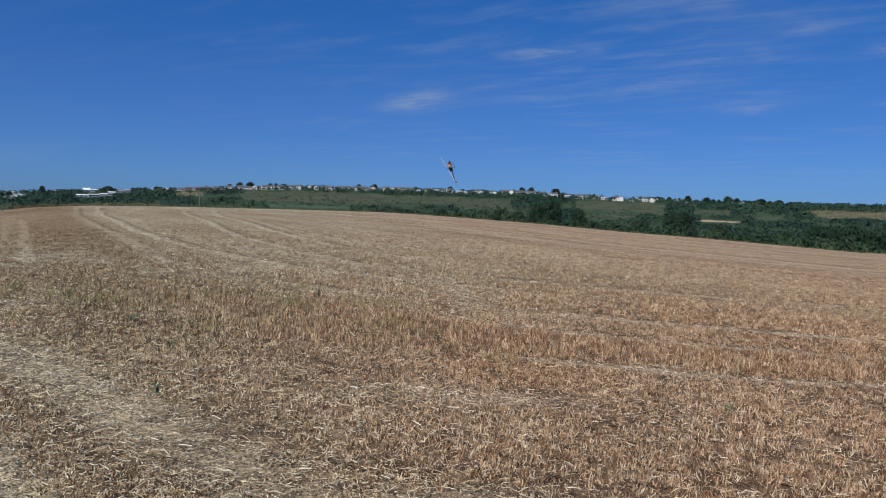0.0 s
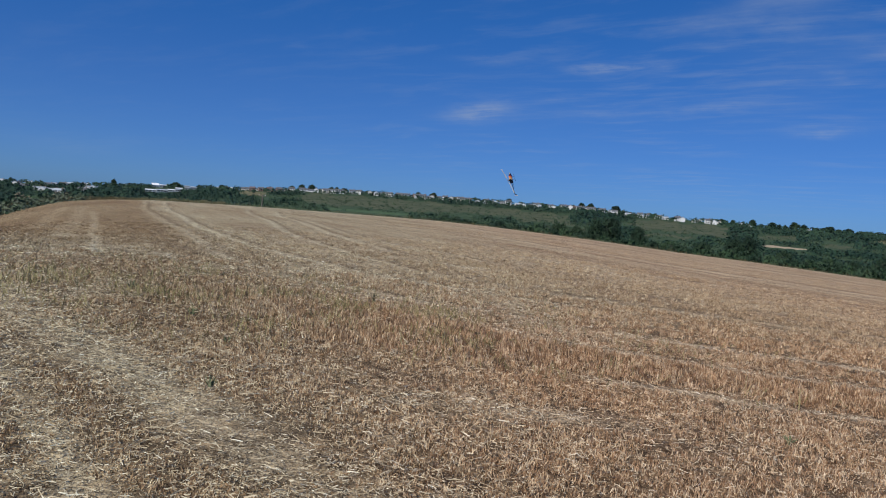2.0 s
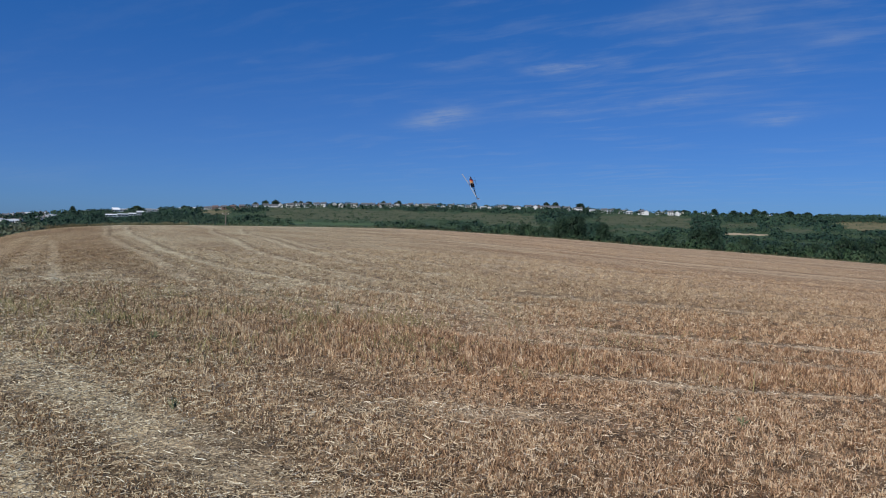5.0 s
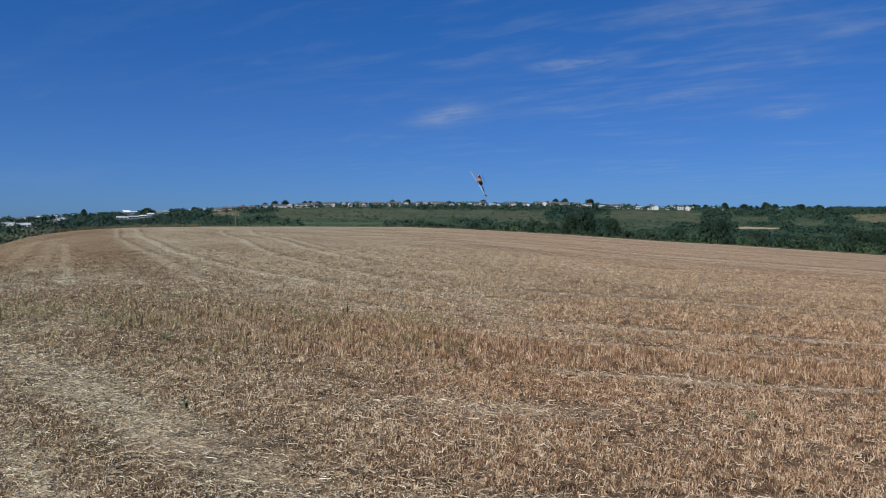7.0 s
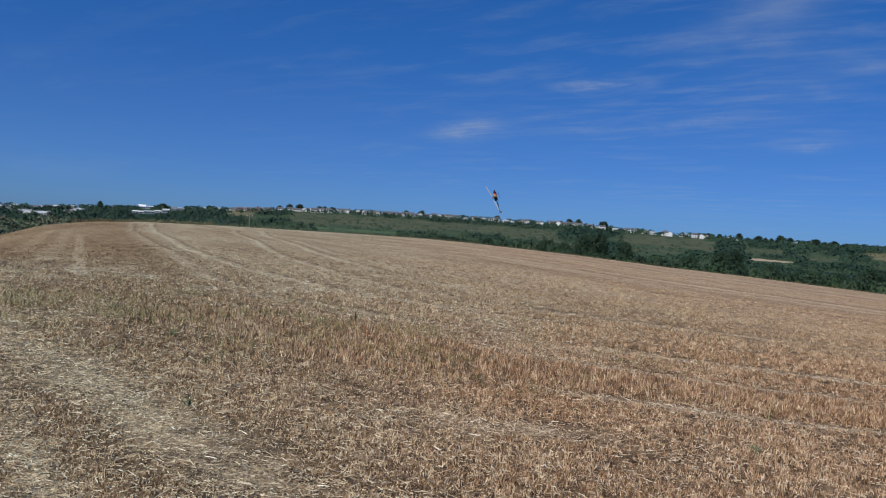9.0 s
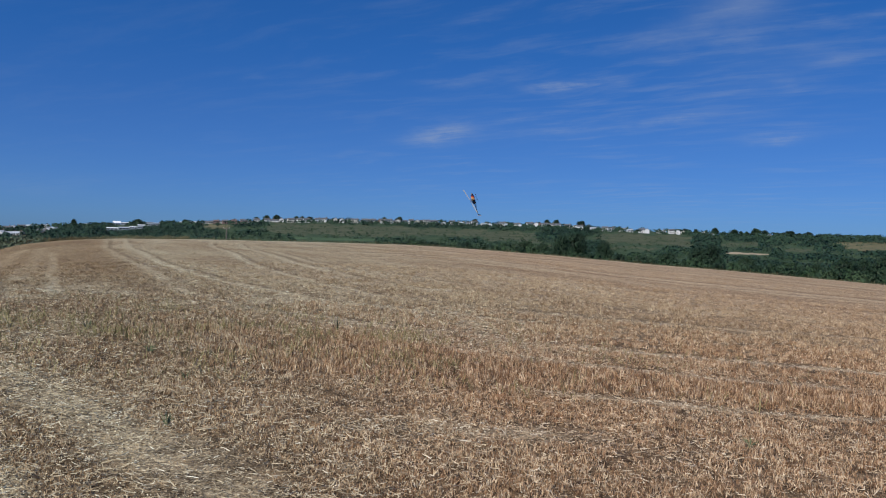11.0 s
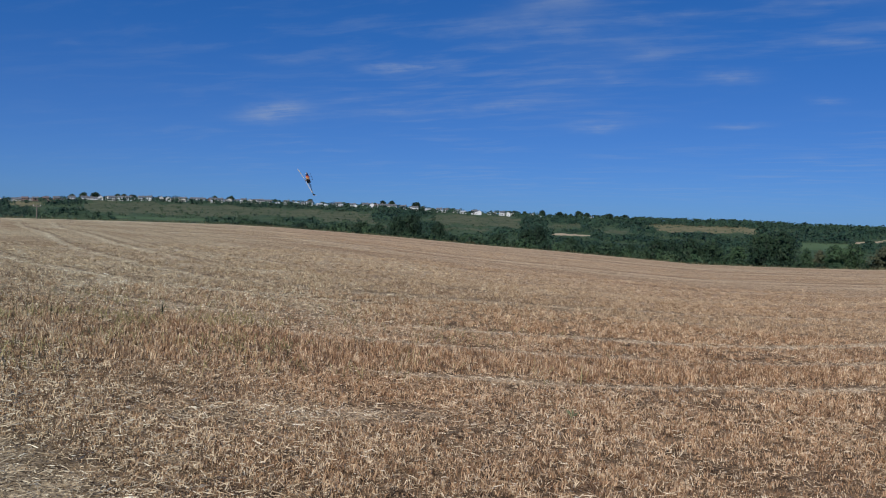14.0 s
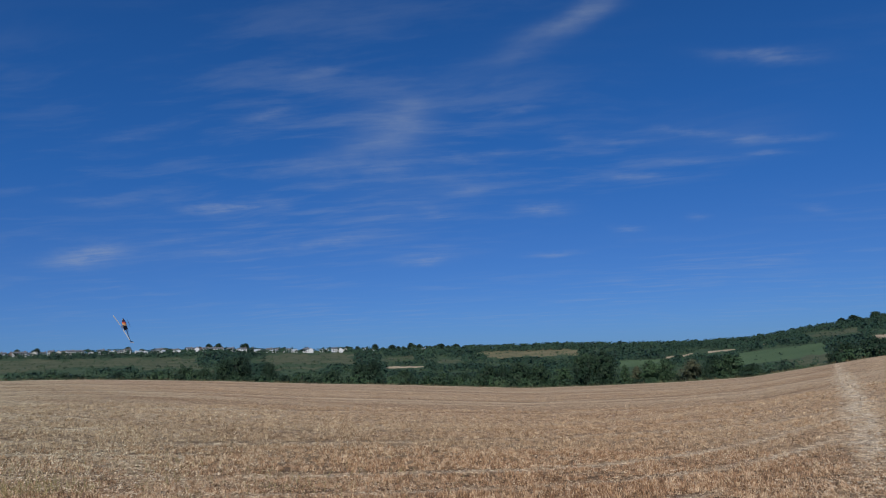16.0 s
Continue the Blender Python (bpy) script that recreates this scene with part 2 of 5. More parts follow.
# wheel lines of crushed pale straw, from the brow down and round along the slope: half width, how marked, places
TRACKS = ((0.34, 0.9, ((-38, 128), (-21, 72), (-15, 55), (-10.5, 41), (-7.3, 32.6), (-4.9, 26.2), (-3.2, 23.2), (-1.5, 20.6), (1.0, 18.4), (4.0, 17.5))),
          (0.34, 0.8, ((-42, 132), (-24, 74.5), (-13.5, 45.4), (-8.5, 32.0), (-6.4, 25.5), (-4.6, 20.5), (-2.6, 17.0), (0.0, 15.2), (2.5, 14.3), (4.8, 13.5))),
          (0.34, 0.9, ((-22, 112), (-15.6, 81.4), (-10.2, 61), (-6.7, 44.5), (-4.9, 37.2), (-3.0, 31), (-1.6, 26.2), (0.4, 22.6), (4.0, 20.3), (10, 19.4), (18, 19.2), (25, 18.0))),
          (0.40, 0.8, ((-18, 112), (-12.6, 81.4), (-7.4, 61), (-4.2, 45), (-2.2, 37.5), (-0.4, 31), (1.6, 26.5))),
          (0.36, 0.6, ((-8.4, 71), (-3.8, 49), (-0.5, 38), (4.0, 30), (6.4, 25.6), (9.0, 23.2), (14.0, 22.2), (24, 21.6))),
          (1.7, 0.95, ((-2.0, 76), (7, 73), (16, 66), (22, 58.5), (28, 54), (34, 50), (44, 45), (56, 39))),
          (1.3, 0.75, ((0.0, 62), (8, 61), (16, 56), (22, 50.5), (30, 45), (42, 39), (54, 33))),
          (0.8, 0.6, ((4.0, 40), (16, 36), (28, 31.5), (40, 27))),
          (3.0, 0.8, ((5, 108), (26, 100), (46, 86), (62, 68), (74, 54))),
          (3.2, 0.7, ((30, 128), (52, 108), (72, 84), (88, 66))))
# pale lines with no shade strip painted beside them: over the brow, and along the slope past the band
LINES = ((0.30, 1.1, ((-24, 62.5), (-17.4, 45.7), (-11.4, 29.8), (-8.5, 22.3), (-7.0, 18.4))), (0.6, 0.75, ((-30, 76), (-21.3, 53.3), (-14.4, 35.2), (-9.8, 23.2))), (0.6, 0.7, ((-30, 72.5), (-24.3, 56.9), (-17.2, 38.5), (-14.6, 31.5))),
         (0.32, 1.1, ((4.0, 13.8), (4.8, 13.4), (7.1, 12.9), (8.6, 12.7), (10.2, 12.7), (12.6, 13.15), (15.8, 14.2), (19.4, 15.3), (22.9, 16.2))),
         (0.27, 1.1, ((1.6, 12.3), (4.0, 11.2), (5.5, 10.9), (7.2, 10.7), (9.1, 10.6), (10.5, 10.8), (12.5, 11.3), (14.8, 12.0), (19.0, 13.4))),
         (0.20, 1.0, ((2.2, 9.1), (3.2, 8.9), (4.2, 8.7), (5.6, 8.6), (6.8, 8.75), (8.2, 8.6), (10.0, 9.1))))
# the wheel marks by the standing place
WHEELS = ((0.42, ((-9.0, 15.5), (-4.2, 9.1), (-2.75, 7.5), (-1.7, 6.35), (-0.9, 5.2), (0.3, 3.6))), (0.26, ((-6.0, 10.0), (-2.9, 6.1), (-2.0, 4.8), (-1.0, 3.2))))
# the uncut-looking band of taller stubble: x, its far side, its near side
BAND_X = (-7, -3.5, -2, -0.5, 0.8, 1.7, 3.4, 5, 7, 10, 15, 20, 30)
BAND_FAR = (13.6, 14.2, 13.7, 13.6, 12.7, 12.1, 11.4, 10.9, 10.6, 10.5, 11.5, 12.2, 14.0)
BAND_NEAR = (12.6, 11.4, 10.4, 9.4, 9.1, 9.3, 9.2, 8.85, 8.9, 8.9, 9.4, 10.0, 12.0)


def banded(x, y):
    """0 to 1: within the band of taller standing stubble."""
    wob = 0.55 * (lumpy(x, y, 1.3, 3) - 0.5)
    far, near = np.interp(x, BAND_X, BAND_FAR) + wob, np.interp(x, BAND_X, BAND_NEAR) + wob
    return np.clip((y - near) / 0.25, 0, 1) * np.clip((far - y) / 0.3, 0, 1) * np.clip((x + 5.5) / 3.5, 0, 1) * np.clip((13 - x) / 6, 0, 1)


def trodden(x, y):
    """0 to 1: how flat the straw lies (wheel lines, the worn way, the wheel marks)."""
    out = np.zeros(np.shape(x))
    r = np.hypot(x, y)
    worn = lumpy(x, y, 1.7, 5)
    for half, mark, line in TRACKS + LINES:
        d = beside(x, y, line) + 0.6 * half * (lumpy(x, y, 2.5, 8) - 0.5)
        out = np.maximum(out, mark * np.exp(-(d / (0.75 * half)) ** 4))
    out *= np.clip(0.35 + 1.3 * worn, 0.25, 1.1)
    # a broad pale sheet of chaff between the band and the first lines
    sheet = np.exp(-((y - np.interp(x, (-6, -2, 0, 4, 8, 16), (18.5, 16.0, 14.9, 14.2, 13.6, 13.8))) / 1.5) ** 2) * np.clip((x + 5) / 3, 0, 1) * np.clip((7 - x) / 5, 0, 1)
    out = np.maximum(out, sheet * np.clip(2.2 * (lumpy(x, y, 1.1, 11) - 0.36), 0, 0.7))
    # the bare rim of the field under the hedge
    az = np.degrees(np.arctan2(x, y))
    rim = (field_end(az) - r) / field_end(az)
    out = np.maximum(out, 1.25 * np.clip(1.15 - rim / 0.06, 0, 1) * (az > -20) * (az < 56))
    way = (y - 0.70 * x + 0.75) / 1.22 + 0.7 * (lumpy(x, y, 0.9, 41) - 0.5)
    broken = np.clip(0.15 + 1.75 * lumpy(x, y, 0.5, 43), 0.3, 1.1)
    out = np.maximum(out, 1.15 * np.exp(-(way / 0.50) ** 4) * broken * np.clip((x - 9) / 8, 0, 1))
    grey = np.clip((0.70 * x - 1.0 - y) / 2.0 + 1.0, 0, 1) * np.clip((x - 7.0) / 3.0, 0, 1)
    out = np.maximum(out, 0.5 * grey * np.clip(2.2 * (lumpy(x, y, 0.9, 13) - 0.25), 0, 1))
    for half, line in WHEELS:
        d = beside(x, y, line) + 0.4 * (lumpy(x, y, 1.1, 15) - 0.5)
        out = np.maximum(out, 0.95 * np.exp(-(d / half) ** 2) * np.clip(0.5 + worn, 0, 1))
    # loose patches flattened by the combine
    out = np.maximum(out, np.clip(3.0 * (lumpy(x, y, 1.5, 19) - 0.58), 0, 0.7) * (r < 40) * np.clip((8 - x) / 6, 0.25, 1))
    return np.clip(out * (1 - 0.85 * banded(x, y)), 0, 1.2)


def rut_shade_and_patches(x, y):
    """0 to 1: row shade painted as a dark strip on the far side of each wheel line, and bare dark patches."""
    out = np.zeros(np.shape(x))
    for half, mark, line in TRACKS:
        out = np.maximum(out, mark * np.exp(-((beside(x, y, line) + 1.35 * half) / (0.4 * half)) ** 2))
    patch = np.exp(-((x - 8.2) / 0.9) ** 2 - ((y - 24.0) / 0.8) ** 2) + 0.8 * np.exp(-((x - 5.9) / 0.35) ** 2 - ((y - 25.5) / 0.3) ** 2)
    drag = np.exp(-(beside(x, y, ((0.7, 11.2), (1.2, 9.4), (1.6, 7.8), (2.1, 6.8))) / 0.10) ** 2)
    clods = np.exp(-((y - 0.70 * x + 0.85) / 1.1) ** 2) * np.clip(6.0 * (lumpy(x, y, 0.45, 47) - 0.62), 0, 1) * (x > 12)
    out = np.maximum(np.maximum(np.maximum(out, patch), 0.7 * drag), clods)
    return np.clip(out * np.clip(0.2 + 1.7 * lumpy(x, y, 1.2, 23), 0, 1), 0, 1)


def ruddy(x, y):
    """0 to 1: where the stubble has kept its red."""
    slope = 0.66 * np.clip((x - 2.5) / 3.5, 0, 1) * np.clip((23 - y) / 8, 0, 1) * np.clip((0.85 * y - 0.95 * x + 4) / 4, 0.15, 1)
    out = 0.45 * banded(x, y) * np.clip((x + 2.0) / 2.5, 0, 1)
    out = np.maximum(out, np.exp(-((x - 1.8) / 1.6) ** 2 - ((y - 8.2) / 1.9) ** 2))
    out = np.maximum(out, 0.6 * np.exp(-((y - 20.5 - 0.1 * x) / 1.6) ** 2) * np.clip((x - 6) / 5, 0, 1) * np.clip((30 - x) / 8, 0, 1))
    out = np.maximum(out, slope)
    return np.clip(out * (0.45 + 1.0 * lumpy(x, y, 1.2, 29)) + 0.3 * np.clip(2.5 * (lumpy(x, y, 2.2, 37) - 0.55), 0, 1), 0, 1)


# ---- materials ----
def material(name):
    m = bpy.data.materials.new(name)
    m.use_nodes = True
    t = m.node_tree
    return m, Net(t), t.nodes["Principled BSDF"]


def bump(N, shader, height, strength, distance):
    b = N.node("ShaderNodeBump")
    b.inputs["Strength"].default_value, b.inputs["Distance"].default_value = strength, distance
    N.put(b.inputs["Height"], height)
    N.put(shader.inputs["Normal"], b.outputs[0])


def plain(name, color, rough=0.6, metal=0.0, vary=0.12, grain=8.0):
    m, N, p = material(name)
    pos = N.node("ShaderNodeTexCoord").outputs["Object"]
    n = N.noise(pos, grain, 4.0)
    n2 = N.noise(pos, grain * 0.13, 2.0)
    f = N.math("MULTIPLY", N.math("ADD", n, n2), 0.5)
    c = Vector(color)
    N.put(p.inputs["Base Color"], N.ramp(f, [(0.25, tuple(c * (1 - vary))), (0.75, tuple(min(1, v * (1 + vary)) for v in c))]))
    p.inputs["Roughness"].default_value, p.inputs["Metallic"].default_value = rough, metal
    return m


def weathered(N, color, pos, x, y):
    """Straw by the town's verge has weathered grey-olive, the rest keeps its red."""
    d = N.math("ADD", N.math("ADD", x, N.math("MULTIPLY", y, 0.12)), N.math("MULTIPLY", N.math("SUBTRACT", N.noise(pos, 0.5, 3.0), 0.5), 3.0))
    tint = N.ramp(N.step(d, -2.0, 3.2), [(0.0, (0.92, 0.98, 0.95)), (1.0, (0.985, 0.965, 0.95))])
    far = N.step(y, 11.0, 20.0)
    tint = N.mix(far, tint, N.ramp(N.step(x, -12.0, 22.0), [(0.0, (0.88, 0.975, 0.97)), (1.0, (0.99, 0.965, 0.94))]))
    u = N.math("ADD", N.math("ADD", N.math("MULTIPLY", x, 0.95), N.math("MULTIPLY", y, 0.32)), N.math("MULTIPLY", N.noise(pos, 0.15, 3.0), 3.0))
    brown = N.math("MULTIPLY", N.math("SUBTRACT", 1.0, N.step(u, 1.6, 4.6)), N.step(y, 16.0, 30.0))
    tint = N.mix(N.math("MULTIPLY", brown, 0.9), tint, (0.63, 0.61, 0.54, 1))
    return N.mix(1.0, color, tint, "MULTIPLY")


def strawy(name, stops, rough=0.75):
    """Straw, a tint for each piece, with the shade between tufts painted in as fine dark blotches."""
    m, N, p = material(name)
    f = N.node("ShaderNodeNewGeometry").outputs["Random Per Island"]
    pos = N.node("ShaderNodeNewGeometry").outputs["Position"]
    x, y, _ = N.xyz(pos)
    u = N.math("ADD", N.math("ADD", N.math("MULTIPLY", x, 0.95), N.math("MULTIPLY", y, 0.32)), 8.0)
    s = N.math("SMOOTH_MIN", u, y, 4.0)
    along = N.noise(N.vec(N.math("MULTIPLY", s, 0.22), N.math("MULTIPLY", N.math("SUBTRACT", x, y), 0.025), 0.0), 1.0, 3.0)
    big = N.math("ADD", N.math("MULTIPLY", N.noise(pos, 0.35, 3.0), 0.5), N.math("MULTIPLY", N.math("SUBTRACT", along, 0.25), 1.0))
    # coarse noise varies the tufts; the fine one paints shadow gaps between them
    tuft = N.math("ADD", N.math("MULTIPLY", N.math("SUBTRACT", N.noise(pos, 7.0, 2.0), 0.42), 0.6), N.math("MULTIPLY", N.math("SUBTRACT", N.noise(pos, 26.0, 2.0), 0.47), 1.1))
    f2 = N.math("ADD", N.math("MULTIPLY", f, 0.50), N.math("ADD", N.math("MULTIPLY", big, 0.24), N.math("ADD", tuft, N.math("ADD", N.attribute("tone"), 0.05))))
    straw = N.mix(N.attribute("ruddy"), N.ramp(f2, stops), N.ramp(f2, [(at, (c[0] * 1.0, c[1] * 0.93, c[2] * 0.87)) for at, c in stops]))
    straw = N.mix(N.math("MULTIPLY", N.attribute("crushed"), 0.5), straw, N.ramp(f2, [(at, (c[0] * 0.98, c[1] * 1.05, c[2] * 1.13)) for at, c in stops]))
    N.put(p.inputs["Base Color"], weathered(N, straw, pos, x, y))
    p.inputs["Roughness"].default_value = rough
    p.inputs["Specular IOR Level"].default_value = 0.25
    return m


def leafy(name, dark, mid, light, rough=0.6):
    m, N, p = material(name)
    g = N.node("ShaderNodeNewGeometry")
    big = N.noise(g.outputs["Position"], 0.012, 2.0)
    each = N.noise(g.outputs["Position"], 0.13, 2.0)
    own = N.node("ShaderNodeObjectInfo").outputs["Random"]
    f = N.math("ADD", N.math("ADD", N.math("MULTIPLY", g.outputs["Random Per Island"], 0.16), 0.06), N.math("MULTIPLY", big, 0.35))
    f = N.math("ADD", N.math("ADD", f, N.math("MULTIPLY", each, 0.42)), N.math("MULTIPLY", own, 0.12))
    N.put(p.inputs["Base Color"], N.ramp(f, [(0.35, dark), (0.56, mid), (0.82, light)]))
    p.inputs["Roughness"].default_value = rough
    p.inputs["Specular IOR Level"].default_value = 0.2
    # shading normals are bent upwards, so all sprays take an even light from above
    lean, unit = N.node("ShaderNodeVectorMath", operation="ADD"), N.node("ShaderNodeVectorMath", operation="NORMALIZE")
    N.put(lean.inputs[0], g.outputs["Normal"])
    lean.inputs[1].default_value = (0.0, 0.0, 1.1)
    N.put(unit.inputs[0], lean.outputs[0])
    N.put(p.inputs["Normal"], unit.outputs[0])
    return m


def field_material():
    """Stubble field: soil and chaff, paler along the crushed tracks, redder where it stands; shade of gaps and wheel
    lines painted in.
    """
    m, N, p = material("stubble_ground")
    pos = N.node("ShaderNodeNewGeometry").outputs["Position"]
    x, y, _ = N.xyz(pos)
    u = N.math("ADD", N.math("ADD", N.math("MULTIPLY", x, 0.95), N.math("MULTIPLY", y, 0.32)), 8.0)
    s = N.math("SMOOTH_MIN", u, y, 4.0)
    wob = N.noise(pos, 0.12, 2.0)
    s = N.math("ADD", s, N.math("MULTIPLY", N.math("SUBTRACT", wob, 0.5), 0.7))
    breakup = N.noise(pos, 1.6, 4.0, 0.65)
    pale, rut_shade_patch, red = N.attribute("crushed"), N.attribute("rut_shade_patch"), N.attribute("ruddy")
    pale = N.math("MULTIPLY", pale, N.step(breakup, 0.2, 0.55))
    run = N.math("SUBTRACT", x, y)
    rows = N.noise(N.vec(N.math("MULTIPLY", s, 2.0), N.math("MULTIPLY", run, 0.22), 3.0), 1.0, 4.0, 0.7)
    broad = N.noise(N.vec(N.math("MULTIPLY", s, 0.22), N.math("MULTIPLY", run, 0.025), 0.0), 1.0, 3.0)
    patch = N.noise(pos, 0.045, 3.0)
    fine = N.noise(pos, 26.0, 5.0, 0.7)
    mid = N.noise(pos, 5.0, 4.0, 0.6)
    tone = N.math("ADD", N.math("ADD", N.math("MULTIPLY", broad, 0.5), N.math("MULTIPLY", patch, 0.25)), N.math("MULTIPLY", rows, 0.25))
    base = N.ramp(tone, [(0.38, (0.285, 0.190, 0.118)), (0.5, (0.385, 0.285, 0.185)), (0.62, (0.47, 0.37, 0.25))])
    # the shade beside the wheel lines is put into the colour, with the dark patches
    base = N.mix(N.math("MULTIPLY", rut_shade_patch, 0.8), base, (0.13, 0.085, 0.055, 1))
    base = N.mix(N.math("MULTIPLY", red, 0.3), base, (0.34, 0.21, 0.125, 1))
    base = N.mix(N.math("MULTIPLY", pale, 0.62), base, (0.62, 0.51, 0.36, 1))
    base = N.mix(N.math("MULTIPLY", N.step(N.attribute("crushed"), 1.0, 1.2), 0.65), base, (0.52, 0.45, 0.35, 1))
    off = N.math("SQRT", N.math("ADD", N.math("MULTIPLY", x, x), N.math("MULTIPLY", y, y)))
    # soil brown near by, darkened further to paint the shade between the tufts
    bare = N.math("SUBTRACT", 1.0, N.step(off, 11.0, 30.0))
    base = N.mix(N.math("MULTIPLY", bare, N.math("SUBTRACT", 0.85, N.math("MULTIPLY", pale, 0.72))), base, (0.150, 0.098, 0.058, 1))
    chaff = N.noise(pos, 55.0, 4.0, 0.75)
    # chaff speckle; its dark end paints the small shadows among the bits
    speck = N.ramp(N.math("ADD", N.math("ADD", N.math("MULTIPLY", fine, 0.35), N.math("MULTIPLY", chaff, 0.35)), N.math("MULTIPLY", mid, 0.30)), [(0.42, (0.16, 0.13, 0.11)), (0.5, (0.8, 0.8, 0.8)), (0.58, (1.7, 1.66, 1.58))])
    N.put(p.inputs["Base Color"], weathered(N, N.mix(1.0, base, speck, "MULTIPLY"), pos, x, y))
    p.inputs["Roughness"].default_value = 0.95
    p.inputs["Specular IOR Level"].default_value = 0.1
    bump(N, p, N.math("ADD", fine, mid), 0.8, 0.04)
    return m


def turf(name, stops, scale=0.05):
    m, N, p = material(name)
    pos = N.node("ShaderNodeNewGeometry").outputs["Position"]
    f = N.math("ADD", N.math("MULTIPLY", N.noise(pos, scale, 5.0, 0.65), 0.7), N.math("MULTIPLY", N.noise(pos, scale * 9, 3.0), 0.3))
    N.put(p.inputs["Base Color"], N.ramp(f, stops))
    p.inputs["Roughness"].default_value = 0.95
    p.inputs["Specular IOR Level"].default_value = 0.1
    bump(N, p, N.noise(pos, 1.5, 3.0), 0.6, 0.3)
    return m


FIELD = field_material()
SCRUB_GRASS = turf("rough_hill_grass", [(0.35, (0.026, 0.045, 0.027)), (0.5, (0.043, 0.070, 0.037)), (0.7, (0.072, 0.094, 0.050))])
MEADOW = turf("dry_meadow_grass", [(0.35, (0.040, 0.056, 0.032)), (0.5, (0.070, 0.082, 0.047)), (0.66, (0.115, 0.112, 0.068))], 0.035)
PASTURE = turf("green_pasture", [(0.35, (0.050, 0.086, 0.042)), (0.6, (0.074, 0.114, 0.056))], 0.01)
PARCHED = turf("parched_hill_grass", [(0.35, (0.085, 0.088, 0.046)), (0.5, (0.135, 0.125, 0.070)), (0.66, (0.20, 0.17, 0.10))], 0.03)
SAND = turf("bare_ripe_field", [(0.35, (0.27, 0.215, 0.145)), (0.65, (0.39, 0.315, 0.22))], 0.02)
STALKS = strawy("standing_stubble", [(0.10, (0.125, 0.072, 0.042)), (0.36, (0.34, 0.20, 0.11)), (0.60, (0.55, 0.375, 0.225)), (0.92, (0.80, 0.655, 0.46))])
STALKS_FAR = strawy("distant_stubble", [(0.05, (0.17, 0.105, 0.060)), (0.4, (0.40, 0.275, 0.168)), (0.7, (0.56, 0.42, 0.27)), (0.95, (0.74, 0.60, 0.41))])
LITTER = strawy("loose_straw", [(0.08, (0.15, 0.090, 0.052)), (0.4, (0.45, 0.335, 0.21)), (0.70, (0.66, 0.54, 0.375)), (0.95, (0.92, 0.83, 0.66))], 0.65)
LEAF_OAK = leafy("oak_leaves", (0.006, 0.015, 0.009), (0.013, 0.031, 0.016), (0.037, 0.066, 0.029))
LEAF_ASH = leafy("ash_leaves", (0.011, 0.027, 0.014), (0.028, 0.058, 0.026), (0.062, 0.105, 0.045))
LEAF_DRY = leafy("dusty_leaves", (0.030, 0.040, 0.021), (0.055, 0.062, 0.033), (0.088, 0.090, 0.050))
# far woodland green leans to blue: distance haze mixed into the leaf colour
LEAF_FAR = leafy("hazed_woodland_leaves", (0.009, 0.024, 0.017), (0.019, 0.045, 0.027), (0.045, 0.082, 0.042))
LEAF_SCRUB = leafy("scrub_leaves", (0.014, 0.031, 0.018), (0.034, 0.064, 0.033), (0.070, 0.108, 0.050))
LEAF_VERGE = leafy("verge_leaves", (0.055, 0.078, 0.048), (0.110, 0.142, 0.084), (0.19, 0.21, 0.135))
LEAF_WITHERED = leafy("withered_leaves", (0.085, 0.075, 0.050), (0.145, 0.120, 0.080), (0.21, 0.18, 0.125))
WEED = leafy("weed_leaves", (0.085, 0.105, 0.05), (0.13, 0.15, 0.075), (0.19, 0.20, 0.11))
BARK = plain("bark", (0.10, 0.075, 0.055), 0.9, grain=5.0, vary=0.35)
POLE = plain("weathered_pole_wood", (0.17, 0.14, 0.115), 0.85, vary=0.25)
RENDERED = plain("white_render", (0.72, 0.71, 0.69), 0.8, vary=0.06, grain=1.0)
CREAM = plain("cream_render", (0.66, 0.62, 0.55), 0.8, vary=0.08, grain=1.0)
BRICK = plain("red_brick", (0.25, 0.175, 0.145), 0.9, vary=0.2, grain=2.0)
TILE_RED = plain("red_roof_tiles", (0.13, 0.092, 0.085), 0.85, vary=0.25, grain=1.5)
TILE_BROWN = plain("brown_roof_tiles", (0.100, 0.104, 0.112), 0.85, vary=0.25, grain=1.5)
TILE_GREY = plain("grey_roof_tiles", (0.115, 0.120, 0.130), 0.8, vary=0.25, grain=1.5)
CLADDING = plain("pale_metal_cladding", (0.80, 0.82, 0.84), 0.45, vary=0.05, grain=0.5)
CLAD_GREY = plain("grey_metal_cladding", (0.40, 0.43, 0.46), 0.5, vary=0.08, grain=0.5)
PANE = plain("dark_window_glass", (0.03, 0.035, 0.04), 0.12, vary=0.3)


# ---- building helpers ----
def part(name, bm, mat, parent=None, label=""):
    """Links a bmesh as one mesh object, under a thing or a part."""
    me = bpy.data.meshes.new(name)
    bm.to_mesh(me)
    bm.free()
    me.materials.append(mat)
    ob = new(name, me)
    ob.parent = parent
    return tagged(ob, label) if label else ob


def thing(name, label, category, group="", kind="", at=None):
    ob = new(name)
    if at is not None:
        ob.matrix_basis = at
    return tagged(ob, label, category, group, kind)


